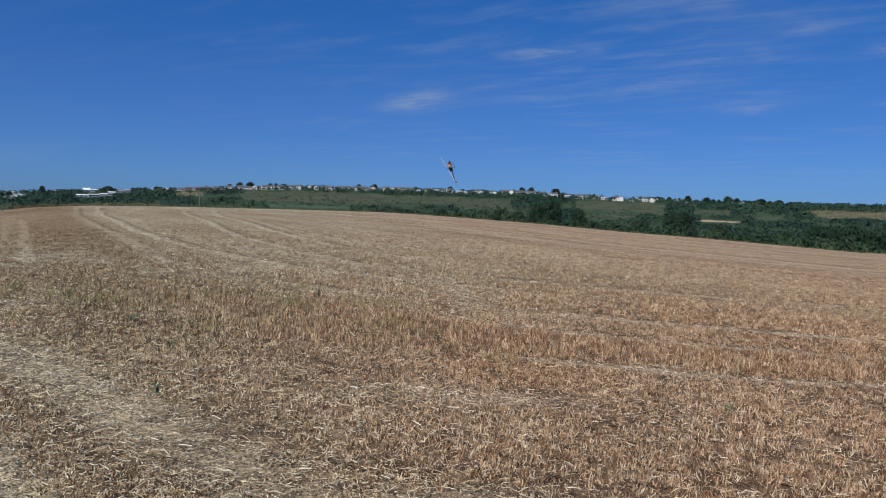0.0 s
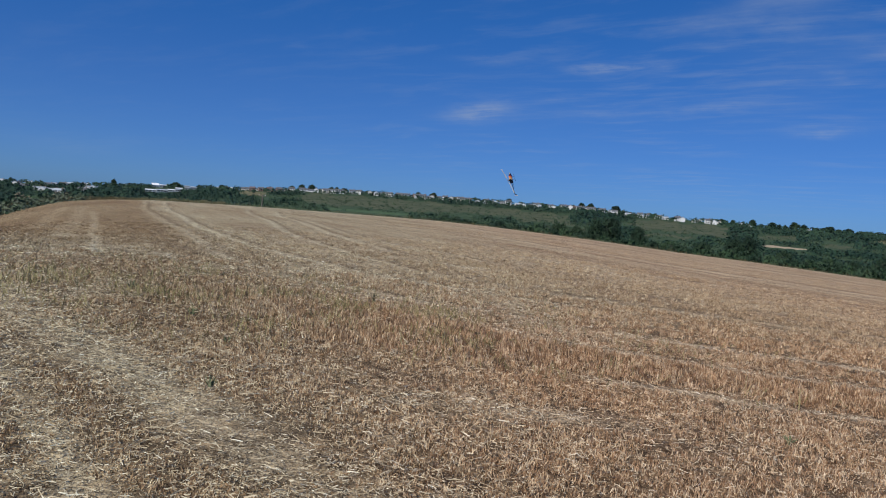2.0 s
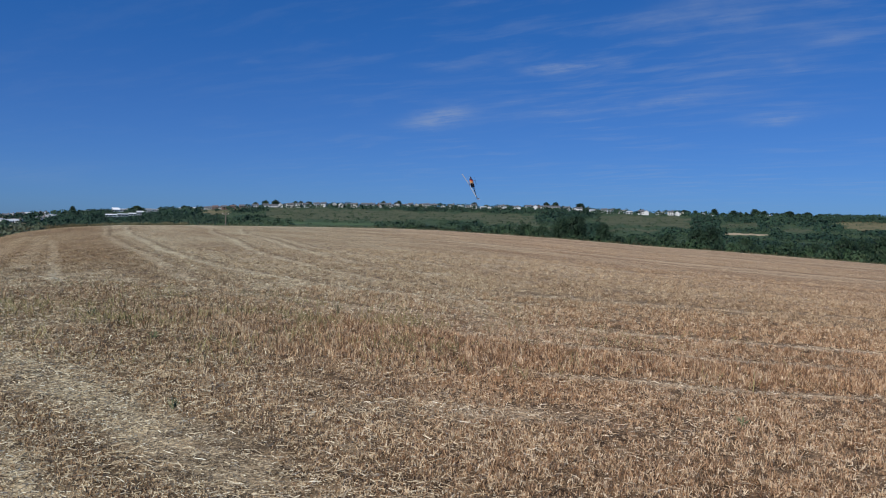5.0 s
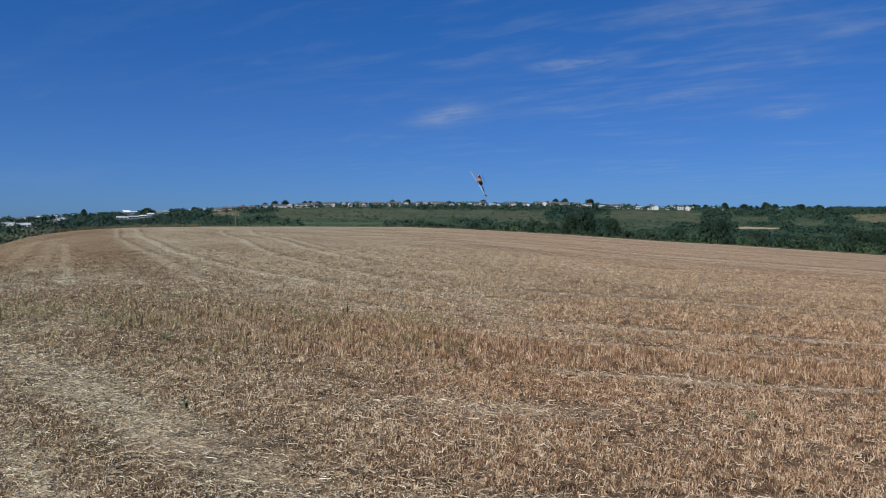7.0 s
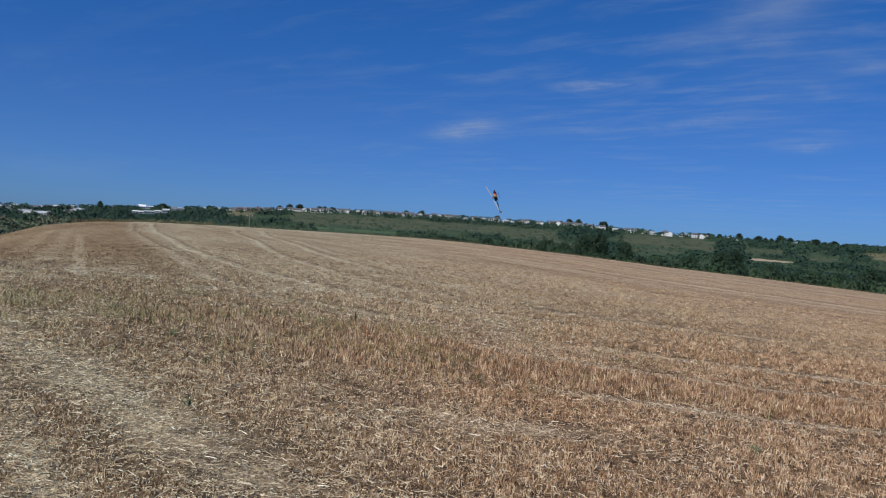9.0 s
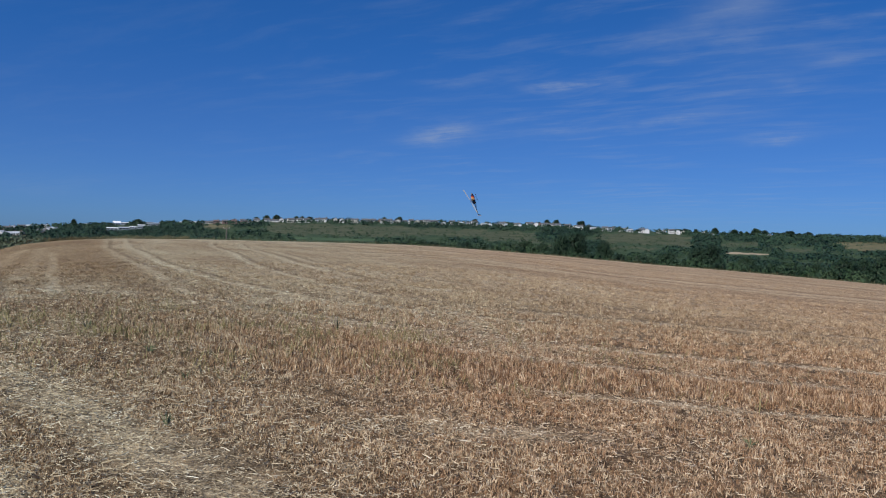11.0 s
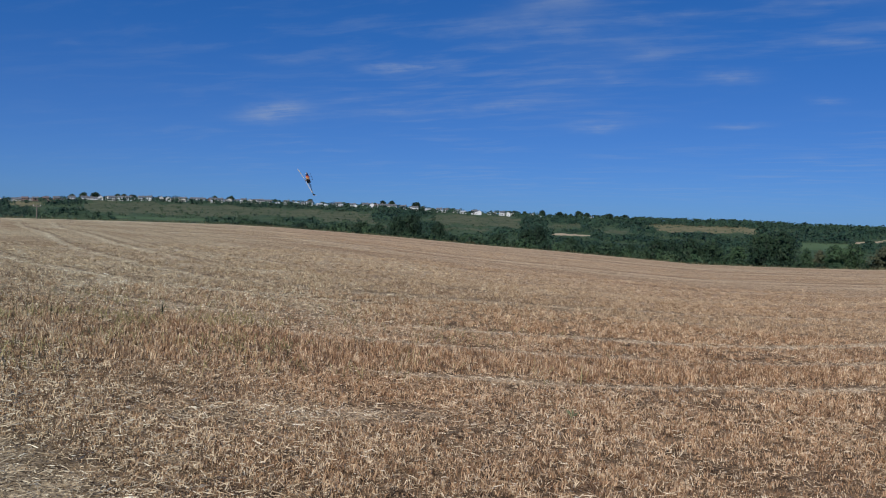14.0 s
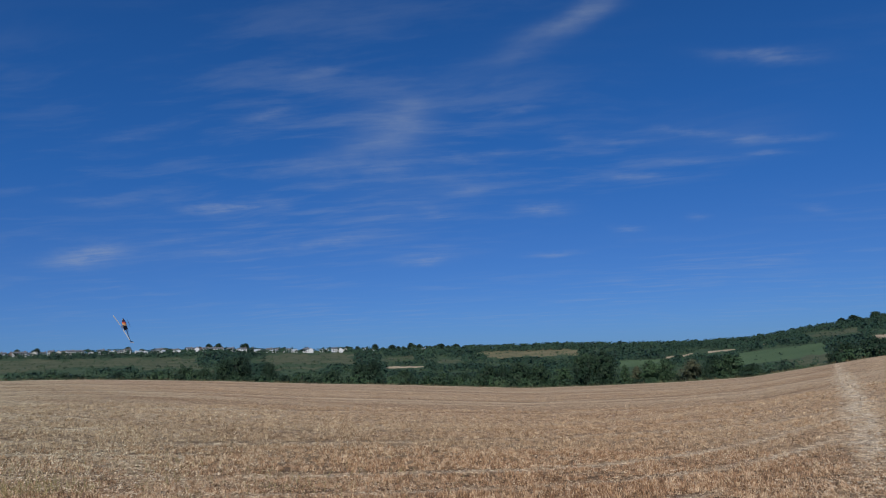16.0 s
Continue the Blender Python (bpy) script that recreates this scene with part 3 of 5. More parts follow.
def mesh_from(name, verts, quads, mats, smooth=False, index=None):
    """A mesh from arrays of corners and of quads."""
    me = bpy.data.meshes.new(name)
    verts, quads = np.asarray(verts, np.float32), np.asarray(quads, np.int32)
    me.vertices.add(len(verts))
    me.vertices.foreach_set("co", verts.ravel())
    me.loops.add(quads.size)
    me.loops.foreach_set("vertex_index", quads.ravel())
    me.polygons.add(len(quads))
    me.polygons.foreach_set("loop_start", np.arange(0, quads.size, quads.shape[1], dtype=np.int32))
    if index is not None:
        me.polygons.foreach_set("material_index", np.asarray(index, np.int32))
    me.polygons.foreach_set("use_smooth", np.full(len(quads), smooth))
    for mt in mats:
        me.materials.append(mt)
    me.update(calc_edges=True)
    me.validate()
    return me


def box(bm, x0, y0, z0, x1, y1, z1):
    m = Matrix.LocRotScale(((x0 + x1) / 2, (y0 + y1) / 2, (z0 + z1) / 2), None, (x1 - x0, y1 - y0, z1 - z0))
    return bmesh.ops.create_cube(bm, size=1, matrix=m)["verts"]


def tube(bm, points, radii, sides=8):
    """A round bar along points, capped."""
    points = [Vector(q) for q in points]
    rings = []
    for i, q in enumerate(points):
        d = (points[min(i + 1, len(points) - 1)] - points[max(i - 1, 0)]).normalized()
        a = d.orthogonal().normalized()
        b = d.cross(a)
        rings.append([bm.verts.new(q + (a * math.cos(2 * math.pi * k / sides) + b * math.sin(2 * math.pi * k / sides)) * radii[i]) for k in range(sides)])
    for r0, r1 in zip(rings, rings[1:]):
        for k in range(sides):
            bm.faces.new((r0[k], r0[(k + 1) % sides], r1[(k + 1) % sides], r1[k]))
    bm.faces.new(rings[0][::-1])
    bm.faces.new(rings[-1])


def mark(me, times=1, **fields):
    """Keeps on a mesh, corner by corner, how crushed, darkened by row shade and patches, or red the field is there."""
    for name, val in fields.items():
        me.attributes.new(name, "FLOAT", "POINT").data.foreach_set("value", np.repeat(val, times).astype(np.float32))


def ribbons(base, way, length, half, sag=0.0):
    """Corners and quads of many narrow flattened stems, bent a little half way."""
    n = len(base)
    way = way / np.linalg.norm(way, axis=1, keepdims=True)
    a = np.cross(way, np.random.normal(size=(n, 3)))
    a /= np.linalg.norm(a, axis=1, keepdims=True) + 1e-9
    rings = []
    for end, taper in ((0.0, 1.0), (1.0, 0.75)) if not sag else ((0.0, 1.0), (0.5, 0.95), (1.0, 0.75)):
        c = base + way * (length * end)[:, None]
        if end == 0.5:
            c = c + np.cross(way, a) * (length * sag * np.random.normal(size=n))[:, None]
        rings += [c - a * (half * taper)[:, None], c + a * (half * taper)[:, None]]
    k = len(rings)
    quad = np.array([[0, 1, 3, 2]] if k == 4 else [[0, 1, 3, 2], [2, 3, 5, 4]])
    return np.stack(rings, 1).reshape(-1, 3), (quad[None] + (np.arange(n) * k)[:, None, None]).reshape(-1, 4)


def scatter(n, r0, r1, a0=-36.0, a1=66.0):
    """Random places on the ground between two radii."""
    r = np.sqrt(np.random.rand(n) * (r1 * r1 - r0 * r0) + r0 * r0)
    a = np.radians(np.random.rand(n) * (a1 - a0) + a0)
    return r * np.sin(a), r * np.cos(a)


# ---- the ground: one sheet, the field within it and the valley and ridge beyond ----
def make_ground():
    az = np.concatenate([np.arange(-180, -36, 3.0), np.arange(-36, 66, 0.25), np.arange(66, 180, 3.0)])
    rho = np.concatenate([[0.0], np.geomspace(0.003, 0.02, 24)[:-1], np.geomspace(0.02, 1.0, 175)])
    out = np.linspace(0, 1, 161)[1:]
    far = np.array([1.15, 1.4, 1.8, 2.4, 3.2])
    d = field_end(az)
    rows = [d * q for q in rho] + [np.exp(np.log(d) + (np.log(RIDGE) - np.log(d)) * q) for q in out] + [np.full_like(d, RIDGE * q) for q in far]
    R = np.array(rows)
    X, Y = R * np.sin(np.radians(az)), R * np.cos(np.radians(az))
    Z = land(X, Y)
    Z += 0.02 * np.sin(X * 1.7 + Y * 0.6) * np.sin(Y * 1.3 - X * 0.4) * (R < 60) * (R > 1)
    nr, na = R.shape
    verts = np.stack([X, Y, Z], -1).reshape(-1, 3)
    i, j = np.meshgrid(np.arange(nr - 1), np.arange(na), indexing="ij")
    k = (j + 1) % na
    quads = np.stack([i * na + j, i * na + k, (i + 1) * na + k, (i + 1) * na + j], -1)[..., ::-1].reshape(-1, 4)
    ring = i.ravel()
    c = verts[quads].mean(1)
    caz, crr = np.degrees(np.arctan2(c[:, 0], c[:, 1])), np.hypot(c[:, 0], c[:, 1])
    cel = np.degrees(np.arctan2(c[:, 2] - 1.7, crr))
    idx = np.where(ring < len(rho) - 1, 0, 1)
    for a0, a1, e0, e1, lean, which in PARCELS:
        mid = (e0 + e1) / 2 + lean * (caz - (a0 + a1) / 2)
        wild = which in (2, 5)
        wave = wild * (0.06 * np.sin(caz * 2.3) + 0.04 * np.sin(caz * 5.1 + 1))
        side = caz + wild * (0.4 * np.sin(cel * 9) + 0.25 * np.sin(cel * 23 + 2))
        taper = np.clip(1.1 - 0.75 * (caz - a0) / (a1 - a0), 0.3, 1) if which == 4 else 1.0
        hit = (side > a0) & (side < a1) & (np.abs(cel - mid + wave + (which == 4) * 0.012 * np.sin(caz * 7)) < (e1 - e0) / 2 * taper) & (crr > 320) & (ring >= len(rho))
        idx[hit] = which
    me = mesh_from("ground", verts, quads, [FIELD, SCRUB_GRASS, MEADOW, PASTURE, SAND, PARCHED], True, idx)
    near = np.nonzero(R.ravel() < 190)[0]
    for name, rule in (("crushed", trodden), ("rut_shade_patch", rut_shade_and_patches), ("ruddy", ruddy)):
        val = np.zeros(len(verts))
        val[near] = rule(verts[near, 0], verts[near, 1])
        mark(me, **{name: val})
    return tagged(new("ground", me), "harvested stubble field falling to a wooded valley and grassy ridge", "ground", kind="structure")


# land parcels on the hillside: bearings, height angles, lean, material
PARCELS = ((2.6, 8.0, 0.70, 1.22, 0.0, 2), (24.6, 27.2, 0.45, 0.72, 0.0, 2), (28.6, 30.6, 0.15, 0.36, 0.0, 2), (-7.2, 2.6, 0.55, 1.30, 0.0, 2), (-11.7, -9.5, 0.80, 1.10, 0.02, 5), (8.0, 12.2, 0.45, 1.15, -0.03, 2), (16.6, 22.9, 0.45, 1.15, -0.02, 2), (25.0, 28.0, -0.09, 0.06, -0.02, 4),
           (32.0, 38.8, 0.42, 0.98, 0.0, 5), (-5.5, 0.5, 0.20, 0.36, 0.0, 3), (10.0, 14.0, 0.0, 0.20, 0.0, 2), (17.0, 21.0, 0.10, 0.25, 0.0, 2),
           (49.3, 54.8, -0.45, 0.35, 0.095, 3), (52.6, 55.6, -0.80, -0.20, 0.12, 2), (44.6, 45.5, -0.02, 0.12, 0.2, 4), (45.6, 46.4, 0.06, 0.19, 0.17, 4), (47.55, 48.4, 0.24, 0.37, 0.08, 4), (48.5, 49.3, 0.30, 0.41, 0.02, 4), (50.9, 51.3, 0.62, 0.70, 0.1, 4), (51.7, 52.1, 0.72, 0.80, 0.1, 4), (57.4, 60.0, 0.75, 1.0, 0.05, 4),
           (41.5, 44.5, -0.55, -0.10, 0.0, 3), (53.8, 57.0, 1.05, 1.35, 0.06, 2))
ground = make_ground()


# ---- plants ----
def leaf_quads(centers, normals, size):
    """One bent leaf spray at each centre."""
    n = len(centers)
    nor = normals / np.linalg.norm(normals, axis=1, keepdims=True)
    ref = np.random.normal(size=(n, 3))
    a = np.cross(nor, ref)
    a /= np.linalg.norm(a, axis=1, keepdims=True) + 1e-9
    b = np.cross(nor, a)
    s = size[:, None]
    asp = (0.55 + 0.6 * np.random.rand(n))[:, None]
    lift = nor * s * 0.35 * (np.random.rand(n, 1) - 0.3)
    verts = np.stack([centers - a * s, centers - b * s * asp + lift, centers + a * s, centers + b * s * asp + lift], 1).reshape(-1, 3)
    return verts, np.arange(4 * n).reshape(-1, 4)


def crown_points(blobs, per, size, rng):
    """Leaf sprays over and within a heap of round masses (x y z, rx ry rz)."""
    cs, ns, ss = [], [], []
    for blob in blobs:
        c, rad = np.array(blob[:3]), np.array(blob[3:])
        k = max(8, int(per * rad[0] * rad[2]))
        v = rng.normal(size=(k, 3))
        v /= np.linalg.norm(v, axis=1, keepdims=True)
        v[:, 2] = np.where(v[:, 2] < -0.6, -v[:, 2] * 0.4, v[:, 2])
        cs.append(c + v * rad * (0.72 + 0.36 * rng.random((k, 1))))
        ns.append(v + rng.normal(size=(k, 3)) * 0.55)
        ss.append(size * (0.55 + 0.9 * rng.random(k)))
        m = 16
        v = rng.normal(size=(m, 3))
        v /= np.linalg.norm(v, axis=1, keepdims=True)
        cs.append(c + v * rad * 0.42)
        ns.append(v)
        ss.append(np.full(m, rad.mean() * 0.36))
    return np.concatenate(cs), np.concatenate(ns), np.concatenate(ss)


def make_tree(name, label, category, group, height, width, leaf, seed, bare=0.22, lumps=16, spray=0.19, per=52, slim=1.0):
    """A tapered trunk with limbs and an uneven crown of leaf sprays; stands at the origin."""
    rng = np.random.default_rng(seed)
    ob = thing(name, label, category, group)
    bm = bmesh.new()
    lean = rng.normal(size=2) * 0.03 * height
    stem = [(lean[0] * q * q, lean[1] * q * q, height * 0.8 * q - 0.4) for q in (0, 0.15, 0.4, 0.7, 1.0)]
    r0 = 0.035 * height * slim
    tube(bm, stem, [r0 * 1.3, r0, r0 * 0.75, r0 * 0.5, r0 * 0.2], 8)
    blobs = []
    for k in range(lumps):
        q = (k + 0.5) / lumps
        zc = height * (bare + (0.93 - bare) * q)
        girth = width / 2 * (math.sin(math.pi * min(0.97, 0.16 + 0.80 * q)) ** 0.7)
        ang = k * 2.4 + rng.random()
        off = girth * (0.35 + 0.40 * rng.random())
        rad = girth * (0.38 + 0.25 * rng.random()) + 0.04 * height
        x, y = off * math.cos(ang) + lean[0] * q, off * math.sin(ang) + lean[1] * q
        rz = rad * (0.6 + 0.3 * rng.random())
        blobs.append((x, y, min(zc, height - rz * 0.9), rad, rad, rz))
        if k % 3 == 0:
            z0 = height * (bare * 0.7 + 0.3 * q)
            tube(bm, [(lean[0] * 0.2, lean[1] * 0.2, z0), (x * 0.5, y * 0.5, (z0 + zc) / 2 + 0.2), (x, y, zc)], [r0 * 0.5, r0 * 0.3, r0 * 0.12], 6)
    part("trunk", bm, BARK, ob)
    c, n, s = crown_points(blobs, per, spray, rng)
    v, q = leaf_quads(c, n, s)
    crown = new("crown", mesh_from("crown", v, q, [leaf]))
    crown.parent = ob
    return ob


def stand(proto, az, r, top_el, width=None, sink=0.3):
    """Copies a tree so that its top is seen at that height angle."""
    base = on_land(az, r, -sink)
    h = 1.7 + r * math.tan(radians(top_el)) - base.z
    own = proto["height"]
    sz = h / own
    sx = sz if width is None else width / proto["width"]
    ob = copy_thing(proto, Matrix.Translation(base)) if proto.get("used") else proto
    proto["used"] = 1
    ob.matrix_basis = Matrix.Translation(base) @ Matrix.Rotation(az * 7.3 + r, 4, "Z") @ Matrix.Diagonal((sx, sx, sz, 1))
    return ob


def proto_tree(*a, **k):
    ob = make_tree(*a, **k)
    ob["height"], ob["width"] = float(a[4]), float(a[5])
    return ob


random.seed(4), np.random.seed(4)
OAKS = [proto_tree("oak_tree", "broad dark green oak in the field hedge", "tree", "hedgerow trees", 9.0, 9.5, LEAF_OAK, 11 + k, lumps=20, bare=0.16) for k in range(3)]
ASHES = [proto_tree("ash_tree", "tall open-crowned green ash in the field hedge", "tree", "hedgerow trees", 10.0, 7.0, LEAF_ASH, 31 + k, lumps=15, bare=0.20) for k in range(2)]
DRIES = [proto_tree("willow_tree", "dull grey-green willow in the field hedge", "tree", "hedgerow trees", 8.0, 6.5, LEAF_DRY, 51 + k, lumps=15, bare=0.15, spray=0.16) for k in range(1)]
BUSHES = [proto_tree("hedge_bush", "dense green hawthorn bush in the field hedge", "bush", "hedge bushes", 3.0, 4.2, (LEAF_OAK, LEAF_ASH, LEAF_SCRUB)[k], 71 + k, lumps=9, bare=0.05, spray=0.17, per=60) for k in range(3)]
# hedgerow trees: kind, bearing, how far past the field's end, height angle of the top, width
HEDGE_TREES = ((OAKS[0], 13.9, 1.07, 1.05, 4.8), (OAKS[1], 14.9, 1.09, 1.22, 5.6), (OAKS[2], 16.85, 1.07, 0.70, 4.0), (OAKS[1], 23.2, 1.10, 0.42, 4.6), (OAKS[0], 24.2, 1.09, 0.60, 5.4),
               (OAKS[2], 32.4, 1.09, -0.05, 7.0), (OAKS[0], 34.4, 1.08, 0.08, 7.5), (OAKS[1], 35.9, 1.08, -0.10, 6.0), (OAKS[2], 33.4, 1.12, -0.15, 6.5),
               (OAKS[1], 39.3, 1.07, 0.55, 7.5), (OAKS[0], 40.2, 1.09, 0.74, 8.5), (ASHES[0], 41.9, 1.07, -0.35, 3.0), (ASHES[1], 43.6, 1.08, -0.05, 5.0), (ASHES[0], 44.6, 1.07, 0.05, 5.0),
               (DRIES[0], 46.4, 1.07, -0.10, 6.5), (OAKS[2], 47.8, 1.08, 0.10, 5.6), (ASHES[1], 48.9, 1.07, 0.20, 6.0), (DRIES[0], 42.7, 1.09, -0.45, 4.0), (OAKS[1], 50.2, 1.12, -0.55, 5.0),
               (OAKS[0], 56.0, 1.10, 0.62, 6.0), (OAKS[2], 57.6, 1.12, 0.88, 7.0), (ASHES[0], 59.2, 1.10, 0.95, 6.0), (OAKS[1], 61.0, 1.10, 1.1, 7.0), (ASHES[1], 37.6, 1.12, -0.30, 4.5),
               (OAKS[2], 26.4, 1.14, -0.20, 6.0), (ASHES[0], 29.0, 1.15, -0.42, 5.0), (OAKS[2], 9.9, 1.10, 0.42, 4.2), (OAKS[1], 11.3, 1.10, 0.55, 5.5), (OAKS[0], 12.5, 1.08, 0.40, 4.5),
               (OAKS[0], 3.0, 1.10, 0.48, 3.4), (OAKS[1], 3.9, 1.10, 0.42, 3.4), (OAKS[2], 7.0, 1.12, 0.35, 4.0), (ASHES[1], 19.0, 1.12, -0.1, 4.5), (OAKS[1], 21.2, 1.12, -0.05, 5.5), (OAKS[0], 30.6, 1.14, -0.5, 5.0))
for proto, az, past, top, wide in HEDGE_TREES:
    stand(proto, az, float(field_end(az)) * past, top, wide)

# the hedge itself, bush by bush
az = -2.5
k = 0
while az < 54.0:
    e = float(np.interp(az, _fine, _edge))
    above = float(np.interp(az, [-3, 2, 3, 5, 8, 10, 13, 17, 22, 27, 32, 38, 42, 46, 50, 52, 54], [0.13, 0.16, 0.35, 0.3, 0.35, 0.6, 0.45, 0.5, 0.6, 0.55, 0.7, 0.65, 0.42, 0.42, 0.4, 0.35, 0.2]))
    above *= 0.75 + 0.5 * random.random()
    r = float(field_end(az)) * (1.035 + 0.04 * random.random())
    ob = stand(BUSHES[k % 3], az, r, e + above, 3.4 + 1.6 * random.random())
    az += 0.62 + 0.30 * random.random()
    k += 1
# the wooded bank of the field corner, past the worn way
for az in np.arange(55.2, 62.5, 0.85):
    e = float(np.interp(az, _fine, _edge))
    stand(BUSHES[k % 3], float(az), float(field_end(az)) * 1.05, e + 0.55 + 0.3 * random.random(), 4.0)
    k += 1


def in_parcel(az, el, kinds=(2, 3, 4, 5)):
    hit = np.zeros(len(az), bool)
    for a0, a1, e0, e1, lean, which in PARCELS:
        if which not in kinds:
            continue
        mid = (e0 + e1) / 2 + lean * (az - (a0 + a1) / 2)
        hit |= (az > a0) & (az < a1) & (np.abs(el - mid) < (e1 - e0) / 2)
    return hit


# gaps in the woods where buildings show: bearings and height angles
TOWN = ((-24.2, 0.02), (-23.85, 0.03), (-23.3, -0.07), (-22.95, -0.04), (-23.55, 0.37), (-23.2, 0.42), (-22.75, 0.52), (-22.35, 0.57), (-21.7, 0.62), (-21.35, 0.68), (-21.55, 0.16), (-21.2, 0.33), (-20.9, 0.38), (-24.7, 0.4), (-25.4, 0.3),
        (-26.3, 0.4), (-27.2, 0.25), (-25.0, 0.12), (-19.8, 0.74), (-18.9, 0.82), (-12.9, 1.08), (-12.2, 1.12))
# works buildings: bearings of the ends, height angles of foot and ridge
WORKS = (("low pale metal-clad works hall among trees", -17.75, -17.05, 0.47, 0.66, 0.25), ("low grey works hall with a pale roof", -17.0, -16.35, 0.50, 0.71, 0.3), ("small pale works shed beside a low hall", -16.3, -15.85, 0.58, 0.76, 0.3),
         ("pale works wing with a stepped roof beside trees", -15.8, -15.35, 0.62, 0.90, 0.3), ("white works hall with a steep bright roof", -17.35, -16.9, 0.88, 1.16, 0.9), ("long low works building with a pale roof", -16.85, -16.3, 0.94, 1.12, 0.2),
         ("flat pale grey works building beside trees", -15.25, -14.85, 0.84, 1.09, 0.12), ("pale works block with a bright roof", -14.8, -14.4, 0.88, 1.06, 0.15))
CLEARINGS = [(a - 0.22, a + 0.22, e + 0.11, e + 0.2) for a, e in TOWN] + [(a0 - 0.05, a1, e0 + 0.03, e1) for _, a0, a1, e0, e1, _ in WORKS]
CLEARINGS += [(float(a), float(a) + 0.5, float(np.interp(a + 0.25, _fine, _sky)) - 0.26, 9.0) for a in np.arange(-11.5, 31.0, 0.5)]


def make_woods():
    """Far trees and scrub of the valley and ridge, in rough heaps of leaf sprays."""
    rng = np.random.default_rng(5)
    n = 42500
    az = rng.random(n) * 98 - 34
    d = field_end(az)
    t = rng.random(n) ** 0.75
    r = np.exp(np.log(d * 1.35) + (np.log(RIDGE * 1.03) - np.log(d * 1.35)) * t)
    x, y = r * np.sin(np.radians(az)), r * np.cos(np.radians(az))
    z = land(x, y)
    el = np.degrees(np.arctan2(z - 1.7, r))
    e = np.interp(az, _fine, _edge)
    grove = np.array([noise.noise(Vector((a * 0.33, q * 2.4, 0.0))) for a, q in zip(az, el)])
    dense = np.interp(az, [-34, -18, -11, -9, 14, 20, 24, 30, 34, 64], [1.1, 1.0, 0.8, 0.66, 0.66, 0.70, 0.80, 0.80, 0.74, 0.70]) + 1.0 * grove
    dense = np.where(el > np.interp(az, _fine, _sky) - 0.62, 0.85, dense)
    dense = np.where(in_parcel(az, el), 0.32, dense)
    dense = np.where(el < e - 0.25, 0.0, dense)
    tall = np.where(dense > 0.6, 3.4 + 3.0 * rng.random(n), 1.8 + 2.0 * rng.random(n)) * np.where(az < -6, np.clip(r / 1100, 0.42, 1.0), np.clip(r / 900, 0.5, 1.0))
    top = np.degrees(np.arctan2(z + tall * 1.02 - 1.7, r))
    for q in (0.35, 0.7, 1.0):
        dense = np.where(in_parcel(az, el + (top - el) * q), 0.32, dense)
        dense = np.where(in_parcel(az, el + (top - el) * q, (3, 4)), 0.03, dense)
    for a0, a1, e0, e1 in CLEARINGS:
        dense = np.where((az > a0) & (az < a1) & (top > e0) & (el < e1), np.where(az > 21.5, 0.62, 0.36) if e1 > 5 else np.where(dense > 0, 0.16, 0.0), dense)
    ridge = (r > 1120) & (az > 31.0)
    dense = np.where(ridge, 1.2, dense)
    tall = np.where(ridge, 3.6 + 2.6 * rng.random(n), np.where(dense < 0.33, 0.6 + 2.0 * rng.random(n) ** 2, tall))
    dense = np.where((az > 40.5) & (az < 51) & (r < 650), dense * 0.3, dense)
    keep = rng.random(n) < dense * 0.66
    x, y, z, r, az, el, dense, tall = (q[keep] for q in (x, y, z, r, az, el, dense, tall))
    n = len(x)
    wide = tall * (0.65 + 0.45 * rng.random(n))
    kinds = (("woodland", LEAF_FAR, "dark green woodland covering the valley side"), ("scrub", LEAF_SCRUB, "mid-green scrub and bramble on the open hillside"))
    low = (tall < 3.0) & (az > -10.5) & (az < 46)
    for (r0, r1), (kind, leaf, label) in [(span, sort) for span in ((0, 480), (480, 760), (760, 1060), (1060, 2000)) for sort in kinds]:
        ids = np.nonzero((r >= r0) & (r < r1) & (low == (kind == "scrub")))[0]
        if not len(ids):
            continue
        m = 20 if kind == "woodland" else 17
        v = rng.normal(size=(len(ids), m, 3))
        v /= np.linalg.norm(v, axis=2, keepdims=True)
        v[..., 2] = np.abs(v[..., 2]) * 1.25 - 0.25
        lump = 0.72 + 0.45 * rng.random((len(ids), m, 1))
        rad = np.stack([wide[ids], wide[ids], tall[ids] * 0.62], 1)[:, None, :]
        c = np.stack([x[ids], y[ids], z[ids] + tall[ids] * 0.36], 1)[:, None, :] + v * rad * lump
        size = (wide[ids][:, None] * (0.15 + 0.18 * rng.random((len(ids), m)))).ravel()
        vv, qq = leaf_quads(c.reshape(-1, 3), (v + 0.4 * rng.normal(size=v.shape)).reshape(-1, 3), size)
        tagged(new(kind, mesh_from(kind, vv, qq, [leaf])), label, kind, kind="stuff")
    return n


woods = make_woods()

